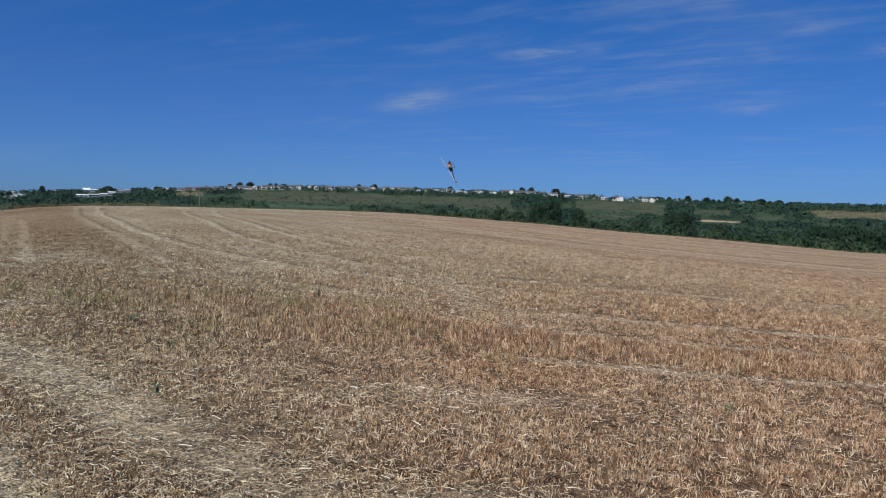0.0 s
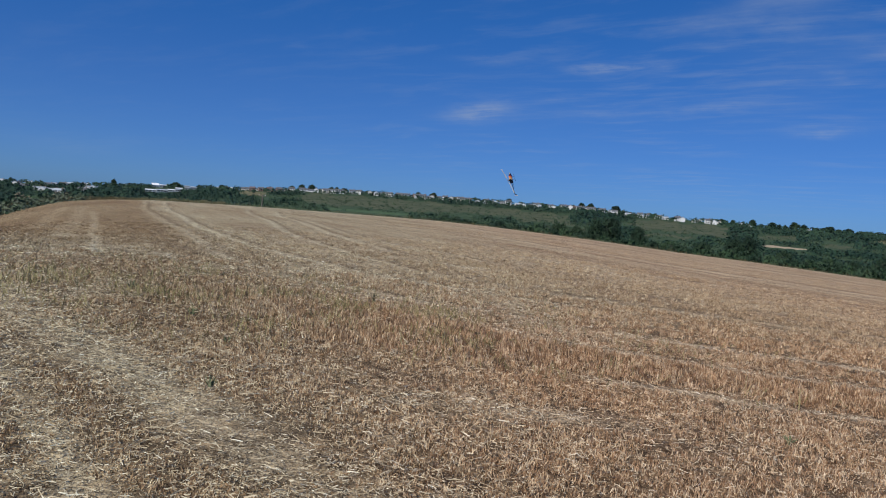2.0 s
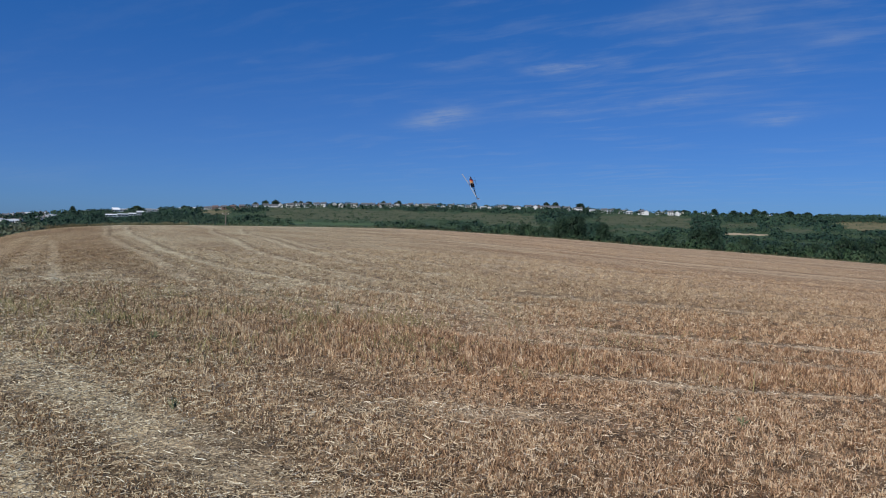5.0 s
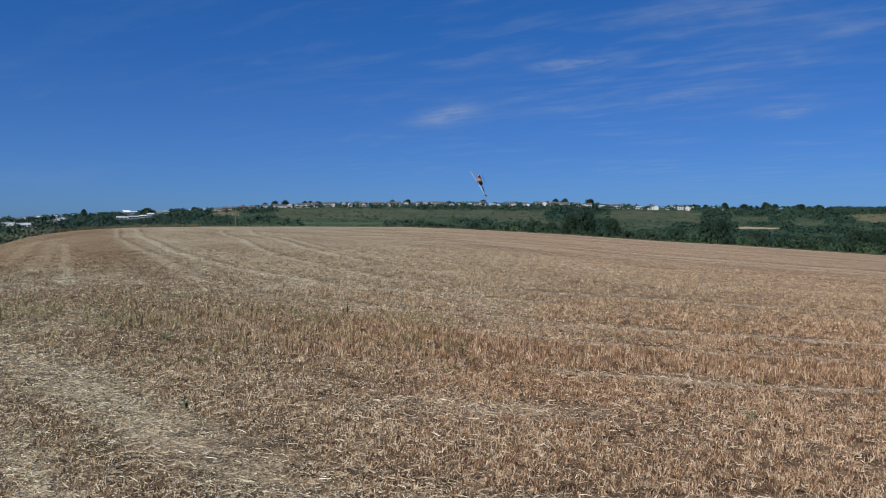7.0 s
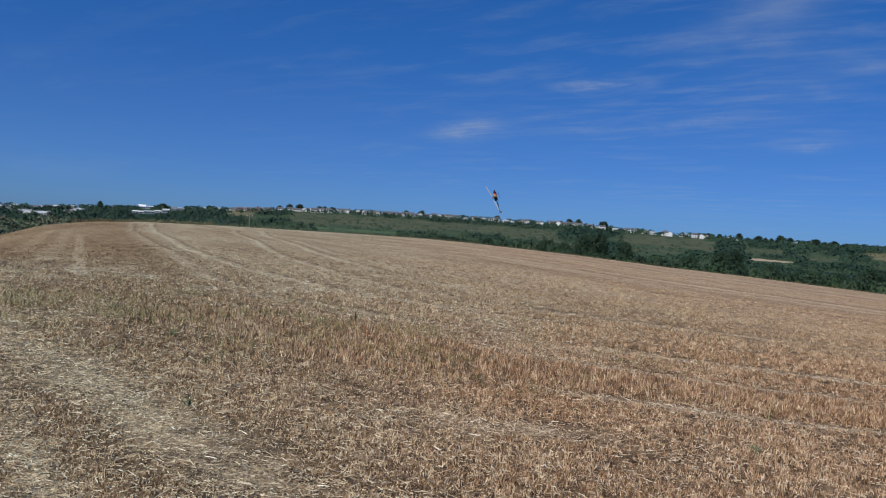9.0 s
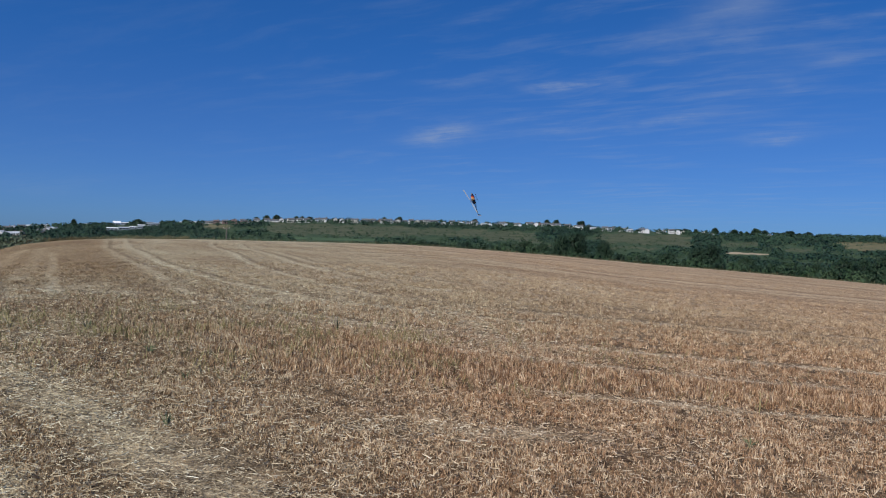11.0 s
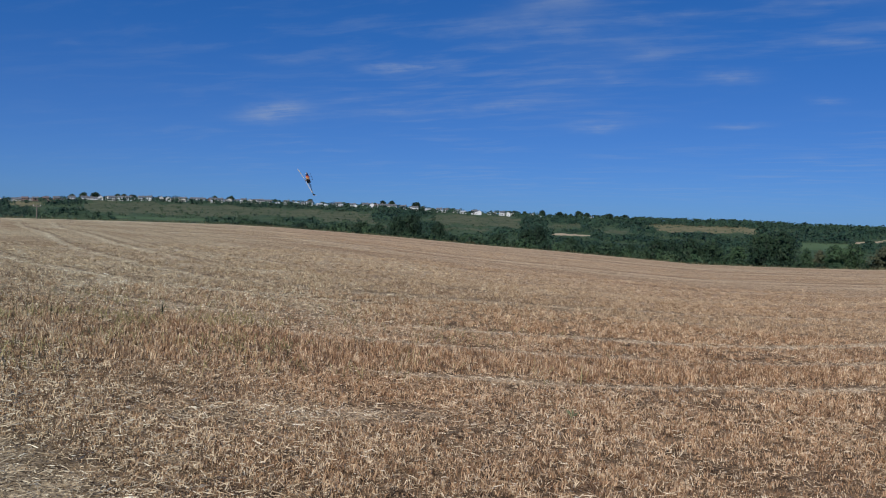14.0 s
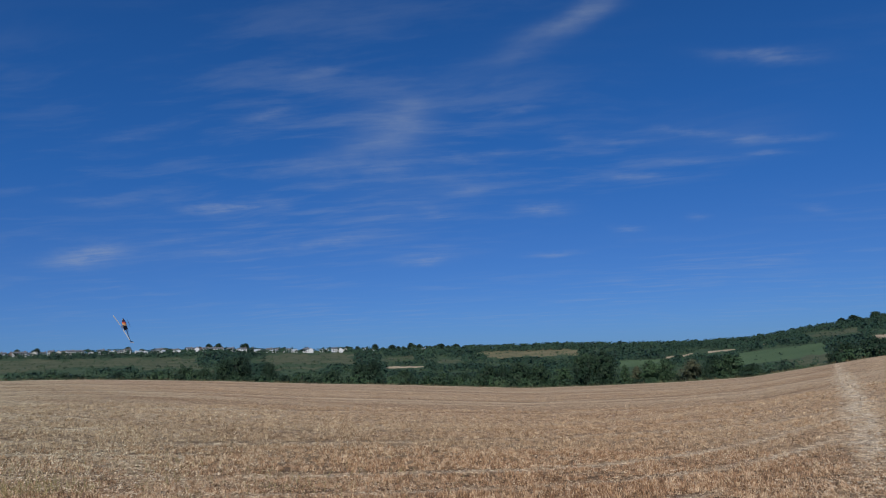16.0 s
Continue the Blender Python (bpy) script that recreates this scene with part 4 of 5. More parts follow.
# single trees that stand up on the skyline
for az, top, wide, proto in ((-7.3, 1.86, 10, OAKS[0]), (-6.6, 1.90, 9, OAKS[1]), (-8.0, 1.70, 9, OAKS[2]), (-5.2, 1.85, 8, OAKS[2]), (-4.8, 1.86, 8, OAKS[0]), (-4.3, 1.84, 9, OAKS[1]), (1.0, 1.98, 8, OAKS[0]), (2.1, 2.02, 9, OAKS[2]),
                            (7.6, 2.0, 8, OAKS[1]), (12.8, 2.08, 9, OAKS[0]), (13.4, 2.08, 9, OAKS[2]), (15.2, 2.03, 12, OAKS[1]), (22.3, 1.62, 8, OAKS[2]), (24.3, 1.72, 10, OAKS[0]), (25.5, 1.62, 10, OAKS[1]),
                            (26.9, 1.72, 11, OAKS[2]), (27.4, 1.60, 10, OAKS[0]), (29.0, 1.58, 12, OAKS[1]), (30.1, 1.52, 11, OAKS[2]), (23.0, 1.60, 6, OAKS[1]), (25.96, 1.52, 6, OAKS[0]), (26.32, 1.50, 5, OAKS[2]), (28.2, 1.46, 7, OAKS[0]), (28.55, 1.47, 7, OAKS[2]), (29.5, 1.44, 9, OAKS[0]), (30.9, 1.40, 9, OAKS[1]), (-19.7, 1.15, 8, OAKS[0]), (-15.8, 1.28, 12, OAKS[1]), (-12.7, 1.36, 10, OAKS[2]),
                            (55.9, 2.15, 11, OAKS[0]), (56.6, 2.3, 12, OAKS[2]), (57.8, 2.45, 12, OAKS[1]), (58.8, 2.5, 12, OAKS[0]), (60.0, 2.6, 12, OAKS[2])):
    ob = stand(proto, az, RIDGE * (0.985 + 0.01 * random.random()), top, wide * 1.3, 1.6)
    tagged(ob, "dark round tree standing on the skyline ridge", "tree", "skyline trees")


# ---- houses ----
def make_house(label, w, d, h, pitch, wall, roof, bays=3, storeys=2, shed=False):
    ob = thing("factory_building" if shed else "house", label, "building" if shed else "house", "" if shed else "ridge houses")
    rise = d / 2 * pitch
    bm = bmesh.new()
    prof = [(-d / 2, -1.5), (d / 2, -1.5), (d / 2, h), (0, h + rise), (-d / 2, h)]
    ends = [[bm.verts.new((sx * w / 2, yy, zz)) for yy, zz in prof] for sx in (-1, 1)]
    bm.faces.new(ends[0][::-1])
    bm.faces.new(ends[1])
    for i in range(5):
        j = (i + 1) % 5
        bm.faces.new((ends[0][i], ends[0][j], ends[1][j], ends[1][i]))
    part("wall", bm, wall, ob)
    bm = bmesh.new()
    o, t = 0.35, 0.22
    pr = [(-d / 2 - o, h - o * pitch), (0, h + rise), (d / 2 + o, h - o * pitch), (d / 2 + o, h - o * pitch + t), (0, h + rise + t), (-d / 2 - o, h - o * pitch + t)]
    ends = [[bm.verts.new((sx * (w / 2 + o), yy, zz + 0.01)) for yy, zz in pr] for sx in (-1, 1)]
    for side, flip in ((0, True), (1, False)):
        e = ends[side]
        for f in ((e[0], e[1], e[4], e[5]), (e[1], e[2], e[3], e[4])):
            bm.faces.new(f[::-1] if flip else f)
    for i in range(6):
        j = (i + 1) % 6
        bm.faces.new((ends[0][i], ends[0][j], ends[1][j], ends[1][i]))
    bmesh.ops.recalc_face_normals(bm, faces=bm.faces)
    top = part("roof", bm, roof, ob)
    if not shed:
        bm = bmesh.new()
        box(bm, w * 0.28, -0.4, h + rise * 0.5, w * 0.28 + 0.8, 0.4, h + rise + 1.1)
        box(bm, w * 0.28 - 0.06, -0.46, h + rise + 1.1, w * 0.28 + 0.86, 0.46, h + rise + 1.25)
        part("chimney", bm, BRICK, top)
    for s in range(storeys):
        for b in range(bays):
            cx = (b + 0.5) / bays * w - w / 2
            z0 = 0.9 + s * 2.6
            if not shed and s == 0 and b == bays // 2:
                bm = bmesh.new()
                box(bm, cx - 0.5, -d / 2 - 0.05, 0.0, cx + 0.5, -d / 2 + 0.05, 2.1)
                part("door", bm, BARK, ob)
                continue
            bm = bmesh.new()
            ww = w / bays * (0.36 if shed else 0.22)
            box(bm, cx - ww, -d / 2 - 0.06, z0, cx + ww, -d / 2 + 0.05, z0 + 1.35)
            part("window", bm, PANE, ob)
    return ob


def place(ob, az, r, turn=0.0, copy=True, dz=0.0):
    m = Matrix.Translation(on_land(az, r, dz)) @ Matrix.Rotation(radians(-az + turn), 4, "Z")
    if copy:
        return copy_thing(ob, m)
    ob.matrix_basis = m
    return ob


random.seed(9)
HOUSES = [make_house("white rendered two-storey house with a brown tiled roof", 8, 7, 4.6, 0.6, RENDERED, TILE_BROWN),
          make_house("white rendered house with a grey tiled roof", 9, 7, 4.6, 0.55, RENDERED, TILE_GREY),
          make_house("red brick two-storey house with a red tiled roof", 8, 7, 4.6, 0.6, BRICK, TILE_RED),
          make_house("cream rendered pair of houses with a grey roof", 11, 7, 4.6, 0.55, CREAM, TILE_GREY, 4),
          make_house("white rendered bungalow with a brown tiled roof", 10, 7, 2.6, 0.5, RENDERED, TILE_BROWN, 4, 1),
          make_house("red brick house with a grey tiled roof", 8, 7, 4.6, 0.6, BRICK, TILE_GREY),
          make_house("white bungalow with a pale grey roof among trees", 9, 7, 2.5, 0.45, RENDERED, CLAD_GREY, 4, 1)]
first = dict.fromkeys(range(len(HOUSES)), False)


def put_house(k, az, r, turn=0.0, dz=0.0):
    if first[k]:
        return place(HOUSES[k], az, r, turn, True, dz)
    first[k] = True
    return place(HOUSES[k], az, r, turn, False, dz)


az = -11.2
while az < 24.0:
    k = random.choice((0, 1, 2, 3, 3, 1, 4, 1, 0, 4))
    if az < -8.5:
        k = random.choice((2, 5, 3))
    gap = random.choice((0.3, 0.34, 0.4, 0.55, 0.8)) + 0.15 * random.random() if az < 17 else 0.7 + 0.8 * random.random()
    put_house(k, az, 1255 + 35 * random.random(), random.choice((0, 0, 8, -12, 90)), -1.4 - 1.4 * random.random())
    az += gap
for az in np.arange(-8.0, 22.0, 0.66):
    put_house(random.choice((0, 1, 6, 3, 1, 6, 1)), float(az + 0.5 * random.random()), 1200 + 35 * random.random(), random.choice((0, 15, -20, 90)), 0.2)
for k, az in ((2, -10.7), (5, -10.1), (2, -9.5), (5, -8.9), (1, 1.4), (1, 11.9)):
    put_house(k, az, 1240.0, 6 * k - 20, -0.3)
# houses of the town on the lower hill
for az, el in TOWN:
    put_house(random.choice((6, 6, 6, 4)), az, reach(az, el), random.choice((0, 20, -25, 60)), -0.7)
# pale works buildings among the trees
for label, a0, a1, e0, e1, pitch in WORKS:
    az = (a0 + a1) / 2
    r = reach(az, e0) * 0.995
    w, h = r * radians(a1 - a0), r * (math.tan(radians(e1)) - math.tan(radians(e0)))
    d = min(w * 0.6, 12.0)
    place(make_house(label, w, d, max(1.6, h - d / 2 * pitch), pitch, CLAD_GREY, CLAD_GREY if "grey" in label else CLADDING, 7 if w > 14 else 3, 1, True), az, r, 6 - 3 * (w % 5), False, 0.0)
# houses in the trees of the right-hand hill
for az, el in ((44.15, 0.78), (24.0, 1.15), (27.7, 1.15)):
    put_house(6, az, reach(az, el), 10 + 37 * az % 50, -1.3)

# ---- utility pole beyond the brow ----
def make_pole():
    az, r = -10.0, 172.0
    base = on_land(az, r)
    h = 1.7 + r * math.tan(radians(0.93)) - base.z
    ob = thing("utility_pole", "weathered wooden utility pole beyond the brow of the field", "pole", at=Matrix.Translation(base))
    bm = bmesh.new()
    tube(bm, [(0, 0, -0.8), (0, 0, h)], [0.15, 0.10], 10)
    part("pole", bm, POLE, ob)
    bm = bmesh.new()
    box(bm, -0.7, -0.06, h - 0.45, 0.7, 0.06, h - 0.32)
    part("crossarm", bm, POLE, ob)
    for x in (-0.6, 0.0, 0.6):
        bm = bmesh.new()
        tube(bm, [(x, 0, h - 0.33), (x, 0, h - 0.2), (x, 0, h - 0.12)], [0.03, 0.06, 0.03], 8)
        part("insulator", bm, RENDERED, ob)


make_pole()


# ---- stubble and straw ----
def stubble(name, label, n, r0, r1, half, low, high, mat, tuft=4, spread=0.03, a0=-33.0, a1=62.0):
    m = n // tuft
    x, y = scatter(m, r0, r1, a0, a1)
    flat, band = trodden(x, y), banded(x, y)
    thick = lumpy(x, y, 0.45 + 0.012 * r0, 41)
    keep = np.random.rand(m) < np.clip(0.55 + 0.75 * thick + 0.3 * band - 0.55 * flat - 0.9 * np.clip(flat - 0.75, 0, 0.4), 0.12, 1) * (1 - 0.85 * rut_shade_and_patches(x, y))
    az = np.degrees(np.arctan2(x, y))
    keep &= np.hypot(x, y) < field_end(az) * 0.995
    x, y, flat, band, thick = (q[keep] for q in (x, y, flat, band, thick))
    leaning, red, tone = np.random.normal(size=(len(x), 2)) * 0.22, ruddy(x, y), np.random.normal(size=len(x)) * 0.15
    x, y = (np.repeat(q, tuft) + np.random.normal(size=len(q) * tuft) * spread for q in (x, y))
    flat, band, thick, leaning, red, tone = (np.repeat(q, tuft, axis=0) for q in (flat, band, thick, leaning, red, tone))
    k = len(x)
    tall = (low + (high - low) * np.random.rand(k)) * (0.65 + 0.7 * thick) * (1 - 0.5 * np.minimum(flat, 1)) * (1 + 0.35 * band) * np.interp(x, (-4.0, 0.5), (0.76, 1.0))
    tilt = leaning + np.random.normal(size=(k, 2)) * (0.36 + 0.6 * flat - 0.18 * band)[:, None]
    way = np.stack([tilt[:, 0], tilt[:, 1], np.ones(k)], 1)
    base = np.stack([x, y, land(x, y) - 0.01], 1)
    wide = half * (0.7 + 0.6 * np.random.rand(k))
    v, q = ribbons(base, way, tall, wide)
    me = mesh_from(name, v, q, [mat])
    mark(me, len(v) // k, crushed=flat, ruddy=red, tone=tone)
    return tagged(new(name, me), label, "stubble", kind="stuff")


def litter(name, label, n, r0, r1, half, short, long, mat, a0=-33.0, a1=62.0, lift=0.055):
    x, y = scatter(n, r0, r1, a0, a1)
    flat, band = trodden(x, y), banded(x, y)
    heap = lumpy(x, y, 0.7, 47)
    keep = np.random.rand(n) < np.clip((0.16 + 0.65 * heap ** 1.5) * np.interp(x, (-4.0, 0.0, 2.5, 6.0), (1.5, 1.2, 1.0, 0.6)) + 0.7 * flat + 0.8 * np.clip(flat - 0.75, 0, 0.4) - 0.25 * band, 0.08, 1) * (1 - 0.75 * rut_shade_and_patches(x, y))
    az = np.degrees(np.arctan2(x, y))
    keep &= np.hypot(x, y) < field_end(az) * 0.995
    x, y, heap, flat = (q[keep] for q in (x, y, heap, flat))
    k = len(x)
    ang = np.random.rand(k) * 6.283
    way = np.stack([np.cos(ang), np.sin(ang), np.random.normal(size=k) * 0.22], 1)
    lng = short + (long - short) * np.random.rand(k) ** 4
    base = np.stack([x, y, land(x, y) + 0.006 + lift * np.random.rand(k) * (0.4 + heap) * (1 - 0.5 * np.minimum(flat, 1)) + np.abs(way[:, 2]) * lng * 0.4], 1)
    v, q = ribbons(base, way, lng, half * (0.7 + 0.6 * np.random.rand(k)), 0.10)
    me = mesh_from(name, v, q, [mat])
    mark(me, 6, crushed=flat, ruddy=ruddy(x, y))
    return tagged(new(name, me), label, "straw", kind="stuff")


np.random.seed(21)
STAND = "cut reddish wheat stubble standing in tufts"
LOOSE = "loose pale straw lying among the stubble"
stubble("stubble", STAND, 7000, 0.6, 3.4, 0.0026, 0.03, 0.085, STALKS, 9, 0.018, -180.0, 180.0)
litter("loose_straw", LOOSE, 5000, 0.6, 3.4, 0.0024, 0.02, 0.12, LITTER, -180.0, 180.0)
# nearest to farthest: from and to metres, stems and straws a square metre, half a stem's width, heights, tuft, its spread, straw lengths
for r0, r1, stems, loose, half, low, high, tuft, spread, short, long, mat in (
        (3.4, 6.5, 2800, 2300, 0.0028, 0.025, 0.065, 8, 0.020, 0.012, 0.10, STALKS), (6.5, 9.5, 2050, 1700, 0.0031, 0.028, 0.070, 8, 0.022, 0.015, 0.11, STALKS), (9.5, 14.0, 1300, 740, 0.0036, 0.034, 0.082, 11, 0.024, 0.02, 0.12, STALKS),
        (14.0, 20.0, 760, 260, 0.0047, 0.04, 0.092, 12, 0.030, 0.03, 0.14, STALKS), (20.0, 30.0, 340, 24, 0.0065, 0.04, 0.095, 11, 0.040, 0.05, 0.18, STALKS_FAR), (30.0, 45.0, 110, 4, 0.0095, 0.035, 0.085, 9, 0.06, 0.06, 0.2, STALKS_FAR),
        (45.0, 100.0, 8, 0, 0.016, 0.03, 0.07, 4, 0.12, 0.1, 0.2, STALKS_FAR)):
    area = radians(95) / 2 * (r1 * r1 - r0 * r0)
    stubble("stubble", STAND, int(stems * area), r0, r1, half, low, high, mat, tuft, spread)
    if loose:
        litter("loose_straw", LOOSE, int(loose * area), r0, r1, half * 0.9, short, long, LITTER)


def withered(n):
    """Olive-brown dried weeds in the turn of the combine's passes."""
    x, y = np.random.normal(-3.0, 3.6, n), np.random.normal(12.2, 2.6, n)
    clump = np.array([noise.noise(Vector((p * 0.8, q * 0.8, 12.0))) for p, q in zip(x, y)])
    keep = (np.random.rand(n) < np.clip(0.22 + 1.3 * clump, 0.03, 1)) & (y > 8.5)
    x, y = x[keep], y[keep]
    k = len(x)
    way = np.stack([np.random.normal(size=k) * 0.45, np.random.normal(size=k) * 0.45, np.ones(k)], 1)
    v, q = ribbons(np.stack([x, y, land(x, y) - 0.01], 1), way, 0.07 + 0.14 * np.random.rand(k), 0.0045 * (0.7 + 0.6 * np.random.rand(k)))
    tagged(new("withered_weeds", mesh_from("withered_weeds", v, q, [WITHERED])), "olive-brown withered weeds among the stubble", "weeds", kind="stuff")


WITHERED = strawy("withered_weed_stems", [(0.1, (0.15, 0.125, 0.055)), (0.5, (0.28, 0.235, 0.105)), (0.9, (0.42, 0.35, 0.18))])
withered(17000)

# ---- dry clods broken out along the worn way ----
CLOD = plain("dry_straw_clods", (0.46, 0.38, 0.275), 0.95, vary=0.35, grain=9.0)


def clods(n):
    rng = np.random.default_rng(33)
    x = 12.0 + 50.0 * rng.random(n) ** 1.4
    y = 0.70 * x - 0.80 + rng.normal(size=n) * 0.42
    size = (0.014 + 0.036 * rng.random(n) ** 2) * np.clip(x / 25, 0.7, 1.6)
    cube = np.array([(i, j, k) for k in (-0.5, 0.8) for i, j in ((-1, -1), (1, -1), (1, 1), (-1, 1))])
    v = cube[None] * size[:, None, None] * (0.55 + 0.75 * rng.random((n, 8, 3))) * (1, 1, 0.8)
    turn = rng.random(n) * 6.283
    c, d = np.cos(turn)[:, None], np.sin(turn)[:, None]
    v = np.stack([v[..., 0] * c - v[..., 1] * d + x[:, None], v[..., 0] * d + v[..., 1] * c + y[:, None], v[..., 2] + land(x, y)[:, None]], 2)
    sides = np.array([(3, 2, 1, 0), (4, 5, 6, 7), (0, 1, 5, 4), (1, 2, 6, 5), (2, 3, 7, 6), (3, 0, 4, 7)])
    quads = (sides[None] + 8 * np.arange(n)[:, None, None]).reshape(-1, 4)
    tagged(new("dry_clods", mesh_from("dry_clods", v.reshape(-1, 3), quads, [CLOD])), "pale dry clods of earth and straw along the worn path", "clods", kind="stuff")


clods(1000)

# ---- rough verge along the field's end by the town ----
VERGE_GREEN = strawy("verge_grass_green", [(0.1, (0.045, 0.068, 0.034)), (0.5, (0.100, 0.130, 0.066)), (0.9, (0.20, 0.215, 0.125))])
VERGE_DRY = strawy("verge_grass_dry", [(0.1, (0.12, 0.095, 0.05)), (0.5, (0.24, 0.19, 0.10)), (0.9, (0.36, 0.29, 0.17))])


def verge(n, a0, a1, depth, low, high, half, mat, label):
    a = np.random.rand(n) * (a1 - a0) + a0
    r = field_end(a) * (1.0 + depth * np.random.rand(n) ** 1.3 / field_end(a))
    x, y = r * np.sin(np.radians(a)), r * np.cos(np.radians(a))
    way = np.stack([np.random.normal(size=n) * 0.25, np.random.normal(size=n) * 0.25, np.ones(n)], 1)
    clumpy = np.array([0.6 + 0.8 * abs(noise.noise(Vector((p * 0.35, q * 0.35, 4.0)))) for p, q in zip(x, y)])
    v, q = ribbons(np.stack([x, y, land(x, y) - 0.05], 1), way, (low + (high - low) * np.random.rand(n)) * clumpy, half * (0.6 + 0.8 * np.random.rand(n)))
    tagged(new("verge_grass", mesh_from("verge_grass", v, q, [mat])), label, "grass", kind="stuff")


verge(9000, -40, -21.5, 9.0, 0.4, 1.1, 0.014, VERGE_GREEN, "tall rank green grass along the field edge")
verge(1500, -30.5, -20.5, 9.0, 0.5, 1.3, 0.012, VERGE_DRY, "tall dry brown stems in the rough verge")


def verge_scrub(name, label, leaf, az, past, tall, wide, per):
    """Low leafy growth in heaps of small leaf sprays."""
    rng = np.random.default_rng(len(az))
    r = field_end(az) + past
    x, y = r * np.sin(np.radians(az)), r * np.cos(np.radians(az))
    v = rng.normal(size=(len(az), per, 3))
    v *= (rng.random((len(az), per, 1)) ** 0.33) / np.linalg.norm(v, axis=2, keepdims=True)
    v[..., 2] = np.abs(v[..., 2])
    c = np.stack([x, y, land(x, y)], 1)[:, None, :] + v * np.stack([wide, wide, tall], 1)[:, None, :]
    up = v + 0.5 * rng.normal(size=v.shape) + (0, 0, 0.5)
    vv, qq = leaf_quads(c.reshape(-1, 3), up.reshape(-1, 3), 0.05 + 0.10 * rng.random(len(az) * per))
    return tagged(new(name, mesh_from(name, vv, qq, [leaf])), label, "scrub", kind="stuff")


az = np.random.rand(620) * 19 - 40.5
verge_scrub("verge_scrub", "grey-green nettles and brambles along the field edge", LEAF_VERGE, az, 8.0 * np.random.rand(620) ** 1.4, 0.45 + 0.85 * np.random.rand(620), 0.4 + 0.6 * np.random.rand(620), 44)
az = np.concatenate([np.random.normal(a, 0.3, 9) for a in (-25.2, -22.9, -28.3)])
verge_scrub("dry_verge_scrub", "withered brown shrubs standing in the rough verge", LEAF_WITHERED, az, 3.0 + 3 * np.random.rand(27), 1.2 + 1.0 * np.random.rand(27), 0.35 + 0.3 * np.random.rand(27), 70)
verge(9000, -23.5, -12.5, 10.0, 0.4, 0.9, 0.022, VERGE_DRY, "dry brown grass on the brow of the field")
verge(6000, -16.0, 57.0, 4.0, 0.3, 0.7, 0.022, VERGE_DRY, "dry brown grass below the field hedge")
verge(5000, -21.0, 54.0, 5.0, 0.4, 0.9, 0.022, VERGE_GREEN, "rank green grass below the field hedge")
for k, (az, past, h, w) in enumerate(((-29.5, 3, 1.7, 2.6), (-28.4, 4, 1.9, 3.0), (-27.6, 2, 1.2, 2.2), (-26.9, 5, 1.7, 2.8), (-26.0, 4, 1.5, 2.8), (-25.3, 6, 1.9, 3.0), (-24.6, 5, 1.6, 2.8), (-24.0, 8, 2.2, 3.0), (-23.2, 6, 1.5, 3.0), (-22.4, 8, 1.7, 3.2), (-31.0, 4, 2.0, 3.4))):
    r = float(field_end(az)) + past
    ob = stand(BUSHES[1 + k % 2], az, r, math.degrees(math.atan((float(on_land(az, r).z) + h - 1.7) / r)), w)
    tagged(ob, "low green bramble bush in the rough verge", "bush", "verge bushes")


# ---- green weeds in the stubble ----
def make_weed(label, h, seed, mat, spread=0.10, count=16):
    rng = np.random.default_rng(seed)
    ob = thing("weed", label, "weed", "weeds in the stubble")
    bm = bmesh.new()
    tips = []
    for k in range(5):
        a = k * 1.26 + rng.random()
        tip = (spread * math.cos(a) * rng.random(), spread * math.sin(a) * rng.random(), h * (0.7 + 0.3 * rng.random()))
        tube(bm, [(0, 0, -0.02), (tip[0] * 0.4, tip[1] * 0.4, tip[2] * 0.5), tip], [0.005, 0.004, 0.002], 5)
        tips.append(tip)
    part("stem", bm, mat, ob)
    for k in range(count):
        tip = np.array(tips[k % 5])
        way = tip * (0.4 + 0.6 * rng.random()) + rng.normal(size=3) * 0.03 * (1, 1, 0.3)
        v, q = ribbons(np.array([tip * 0.25 * rng.random()]), way[None], np.array([h * (0.5 + 0.5 * rng.random())]), np.array([0.004]), 0.12)
        lf = new("leaf", mesh_from("leaf", v, q, [mat]))
        lf.parent = ob
    return ob


for k, (x, y, h, sp, mat, label, blades) in enumerate(((-0.5, 13.9, 0.24, 0.03, LEAF_DRY, "dark upright weed standing above the stubble", 6), (-1.9, 8.7, 0.10, 0.09, WEED, "low green weed sprouting in the stubble", 12), (-1.6, 6.7, 0.13, 0.06, WEED, "small green grass tuft sprouting in the stubble", 14),
                                                       (-2.7, 10.3, 0.14, 0.14, WEED, "bushy olive weed in the stubble", 18), (-4.1, 12.2, 0.16, 0.14, WEED, "bushy olive weed in the stubble", 18), (3.6, 7.1, 0.08, 0.12, WEED, "low green weed sprouting in the stubble", 12))):
    make_weed(label, h, 90 + k, mat, sp, blades).matrix_basis = Matrix.Translation((x, y, float(land(x, y)))) @ Matrix.Rotation(k, 4, "Z")


# ---- model helicopter, flying upside down over the field ----
def gloss(name, color, rough=0.3, metal=0.0):
    return plain(name, color, rough, metal, 0.06, 20.0)


H_DARK, H_CARBON = gloss("black_carbon", (0.010, 0.010, 0.013), 0.5), gloss("pale_grey_blade", (0.60, 0.62, 0.65), 0.3)
H_WHITE, H_STEEL = gloss("white_plastic", (0.82, 0.84, 0.86), 0.3), gloss("steel", (0.5, 0.5, 0.52), 0.3, 0.9)


